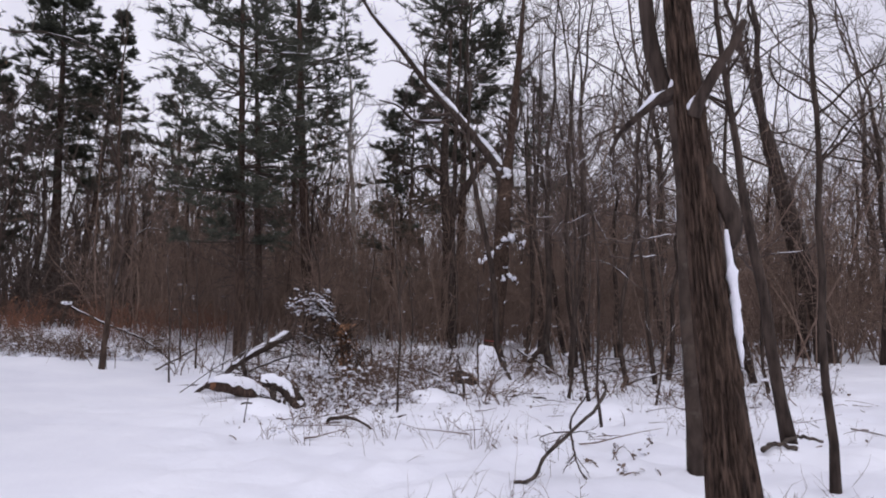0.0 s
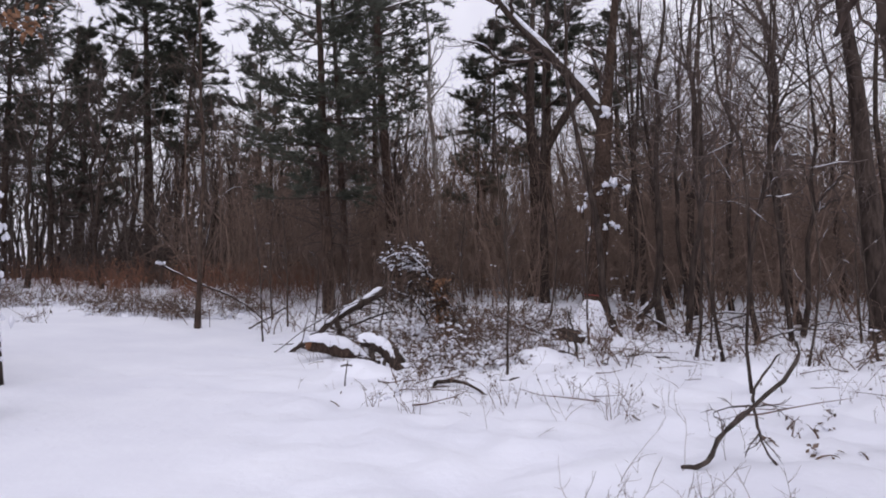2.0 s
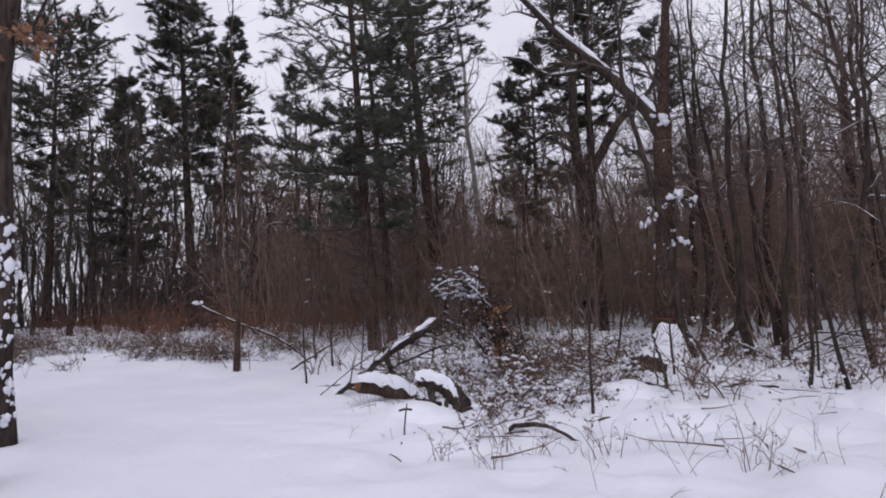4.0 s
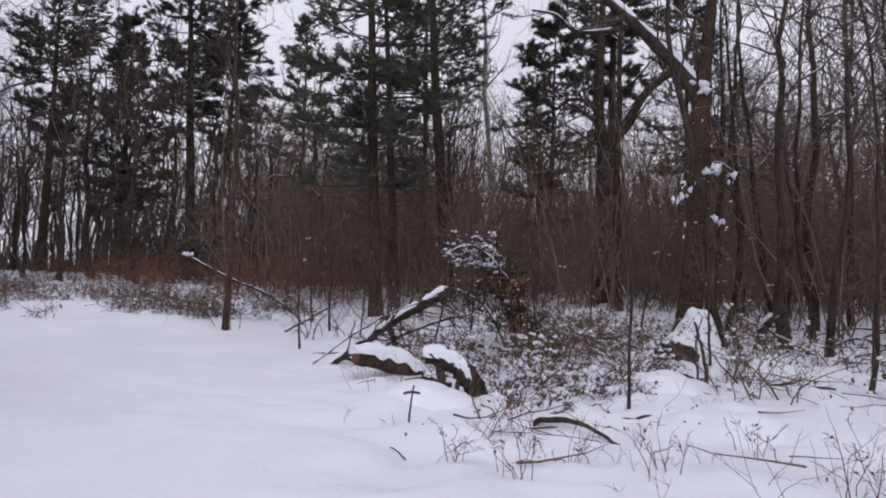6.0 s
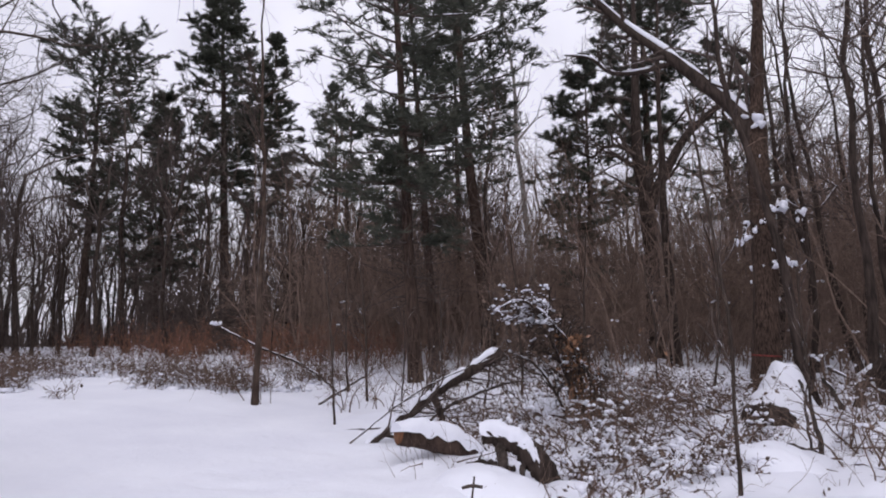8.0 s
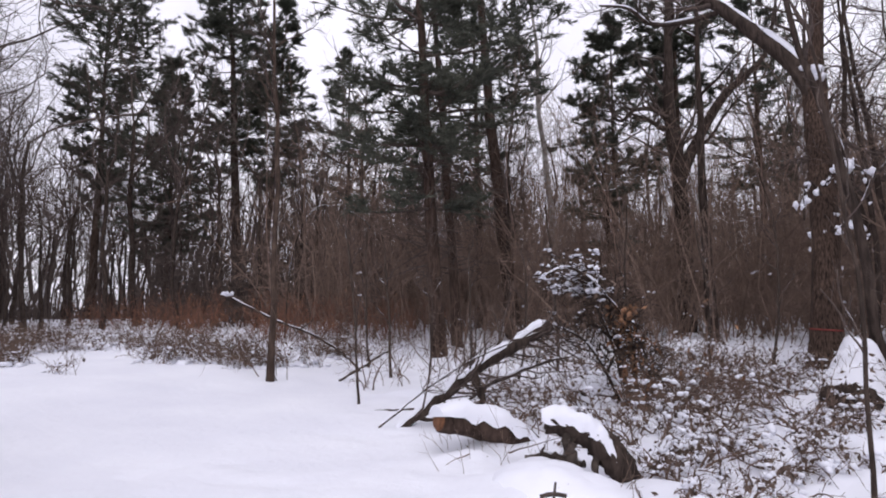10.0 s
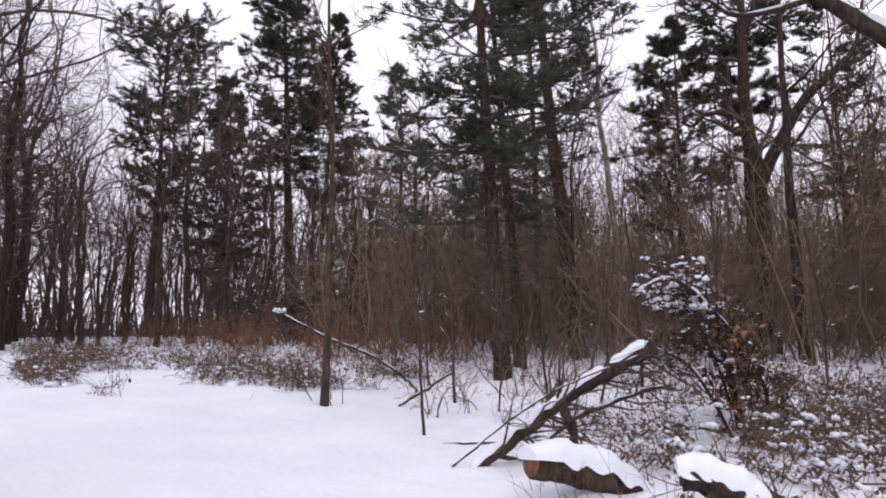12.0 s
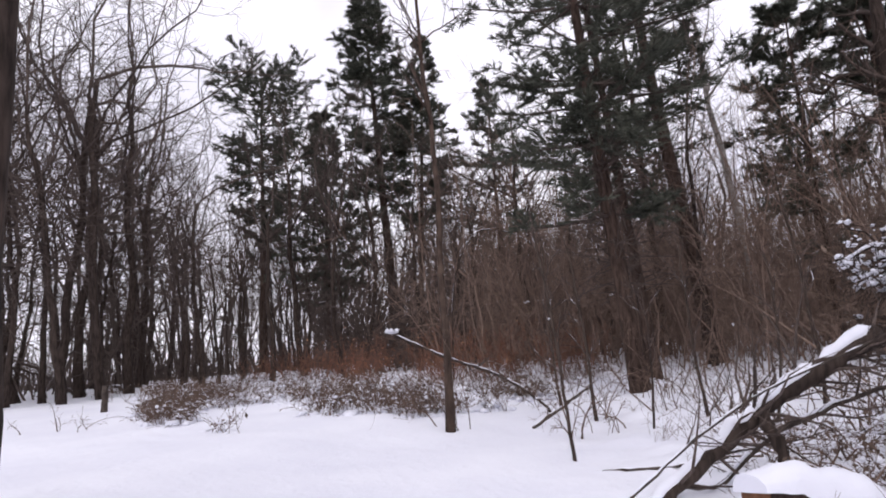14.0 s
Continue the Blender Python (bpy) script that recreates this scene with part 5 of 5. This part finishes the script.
# upright posts of broken saplings
for n, (x, y, h, d) in enumerate([(-0.86, 11.9, 4.2, 0.042), (-6.75, 15.8, 3.0, 0.05), (-7.3, 19.0, 3.2, 0.07), (-5.6, 19.6, 3.0, 0.06), (-4.6, 18.9, 2.6, 0.05), (-8.4, 20.6, 3.4, 0.06), (0.9, 15.4, 2.6, 0.05), (0.2, 19.6, 4.2, 0.06), (-6.2, 18.0, 2.2, 0.04), (-3.9, 20.2, 4.0, 0.07), (-2.2, 20.8, 4.0, 0.06), (-0.9, 19.2, 3.2, 0.05), (4.2, 12.6, 3.6, 0.05), (5.8, 13.4, 4.2, 0.06), (3.6, 15.8, 4.0, 0.05), (6.8, 15.9, 4.0, 0.06)]):
    bare_tree(600 + n, at(x, y), h, d, "thin young sapling with a few bare twigs", (rngb.normal(-0.03, 0.06), 0), (rngb.normal(0, 0.12), 0), mat=BARK_SMOOTH, name="sapling", group="thin saplings", limbs=7, t0=0.25, limb_len=0.9, angle=0.7, seconds=3, thirds=2, snowy=0.15, sides=6, fine=0.003)


def dry_stalks():
    """Dead grass, weeds and twigs that stick out of the snow."""
    rng = np.random.default_rng(95)
    g = Geo()
    n = 1100
    x, y = rng.uniform(-7, 9, n * 3), 23 - rng.gamma(3.0, 3.0, n * 3).clip(0, 17)
    keep = (x > -1.6 - 0.32 * (y - 3) + 2.2 * (y < 9.5)) & noise_mask(x, y, 0.6)
    x, y = x[keep][:n], y[keep][:n]
    k = len(x)
    S = np.stack([x, y, rise(x, y) - 0.05], -1)
    D = np.stack([rng.normal(0, 0.45, k), rng.normal(0, 0.45, k), np.ones(k)], -1)
    P, R = grow(rng, S, D, rng.gamma(3.0, 0.11, k).clip(0.12, 0.8), np.full(k, 0.0035), np.full(k, 0.0015), 5, 0.15, -0.05)
    tubes(g, P, R, 3)
    S, D, r, t, _ = sprout(rng, P, R, 3, 0.3, 1, 0.7)
    P1, R1 = grow(rng, S, D, rng.uniform(0.05, 0.2, len(t)), np.full(len(t), 0.002), np.full(len(t), 0.001), 3, 0.2, -0.02)
    tubes(g, P1, R1, 3)
    # fallen twigs lying on the snow
    m = 260
    x, y = rng.uniform(-5, 9, m), rng.uniform(9, 21, m)
    keep = x > -1.2 - 0.32 * (y - 3)
    x, y = x[keep], y[keep]
    m = len(x)
    a = rng.uniform(0, 6.28, m)
    P2, R2 = grow(rng, np.stack([x, y, rise(x, y) + 0.02], -1), np.stack([np.cos(a), np.sin(a), 0.05 + 0 * a], -1), rng.uniform(0.3, 1.3, m), rng.uniform(0.005, 0.014, m), np.full(m, 0.003), 5, 0.12, 0.0)
    tubes(g, P2, R2, 5)
    ob = new("dry_stalks", g.mesh("dry_stalks", BRUSH))
    tagged(ob, "dry grass stalks and twigs in the snow", "grass", kind="stuff")
    lv = Geo()
    n = 380
    x, y = rng.uniform(-6, 8, n), rng.uniform(9.5, 22, n)
    keep = x > -1.0 - 0.32 * (y - 3)
    C = np.stack([x[keep], y[keep], rise(x[keep], y[keep]) + 0.06], -1)
    leaves(lv, rng, C, 0.06)
    ob = new("fallen_leaves", lv.mesh("fallen_leaves", LEAF, False))
    tagged(ob, "scattered brown leaves on the snow", "leaves", kind="stuff")


dry_stalks()


def withered_spray():
    """A low spray of oak leaves that stayed on through the winter."""
    rng = np.random.default_rng(97)
    o = np.array((-7.5, 8.4, 4.6))
    b = thing("leafy_bough", o, "thin bough holding clusters of rust-brown leaves", "branch")
    P = smooth_path(np.array([(-7.35, 8.0, 4.3), (-7.7, 8.8, 5.0), (-8.2, 9.4, 5.5), (-8.1, 9.8, 5.6)]) - o, 12)
    R = np.linspace(0.03, 0.006, 12)
    part("wood", tubes(Geo(), P, R, 7), BARK_DARK, b)
    S, D, r, t, _ = sprout(rng, P[None], R[None], 12, 0.3, 1, 0.9)
    P1, R1 = grow(rng, S, D, rng.uniform(0.3, 0.9, 12), np.full(12, 0.006), np.full(12, 0.003), 6, 0.2, -0.03)
    part("twigwork", tubes(Geo(), P1, R1, 4), TWIG, b)["kind"] = "stuff"
    C = P1[rng.integers(0, 12, 90), rng.integers(2, 6, 90)] + rng.normal(0, 0.06, (90, 3))
    part("leaves", leaves(Geo(), rng, C, 0.14), LEAF_RUST, b, "rust-brown oak leaves", False)["kind"] = "stuff"


withered_spray()

# young trees bowed over by snow
stub_of(at(-12.6, 26.2), [(-13.4, 25.6, 0.6), (-13.2, 25.7, 3.6), (-12.6, 26.0, 5.2), (-11.9, 26.3, 5.4), (-11.0, 26.6, 5.0), (-10.4, 26.8, 4.2)], 0.022, "slim tree bowed into an arch by snow", 27, 0.4, 7, 0.7, "bowed_sapling", "tree", "thin saplings", BARK_DARK, 12, 0.9, 26)


# dry weeds that stand alone in the open snow
for n, (x, y) in enumerate([(-2.63, 9.36), (-2.05, 9.05), (-0.85, 9.41), (0.49, 9.17), (-1.58, 9.58), (-2.14, 11.12), (-2.40, 10.07), (-2.03, 9.97), (0.15, 10.2)]):
    shrub(620 + n, at(x, y), "sparse tuft of thin dry weeds in snow", 7, 0.38 + 0.07 * (n % 4), 0.22, 8, LEAF, 2, "weed_tuft", 2, group="tufts in the snow", spread=0.1, leaf_size=0.04, thick=0.4)
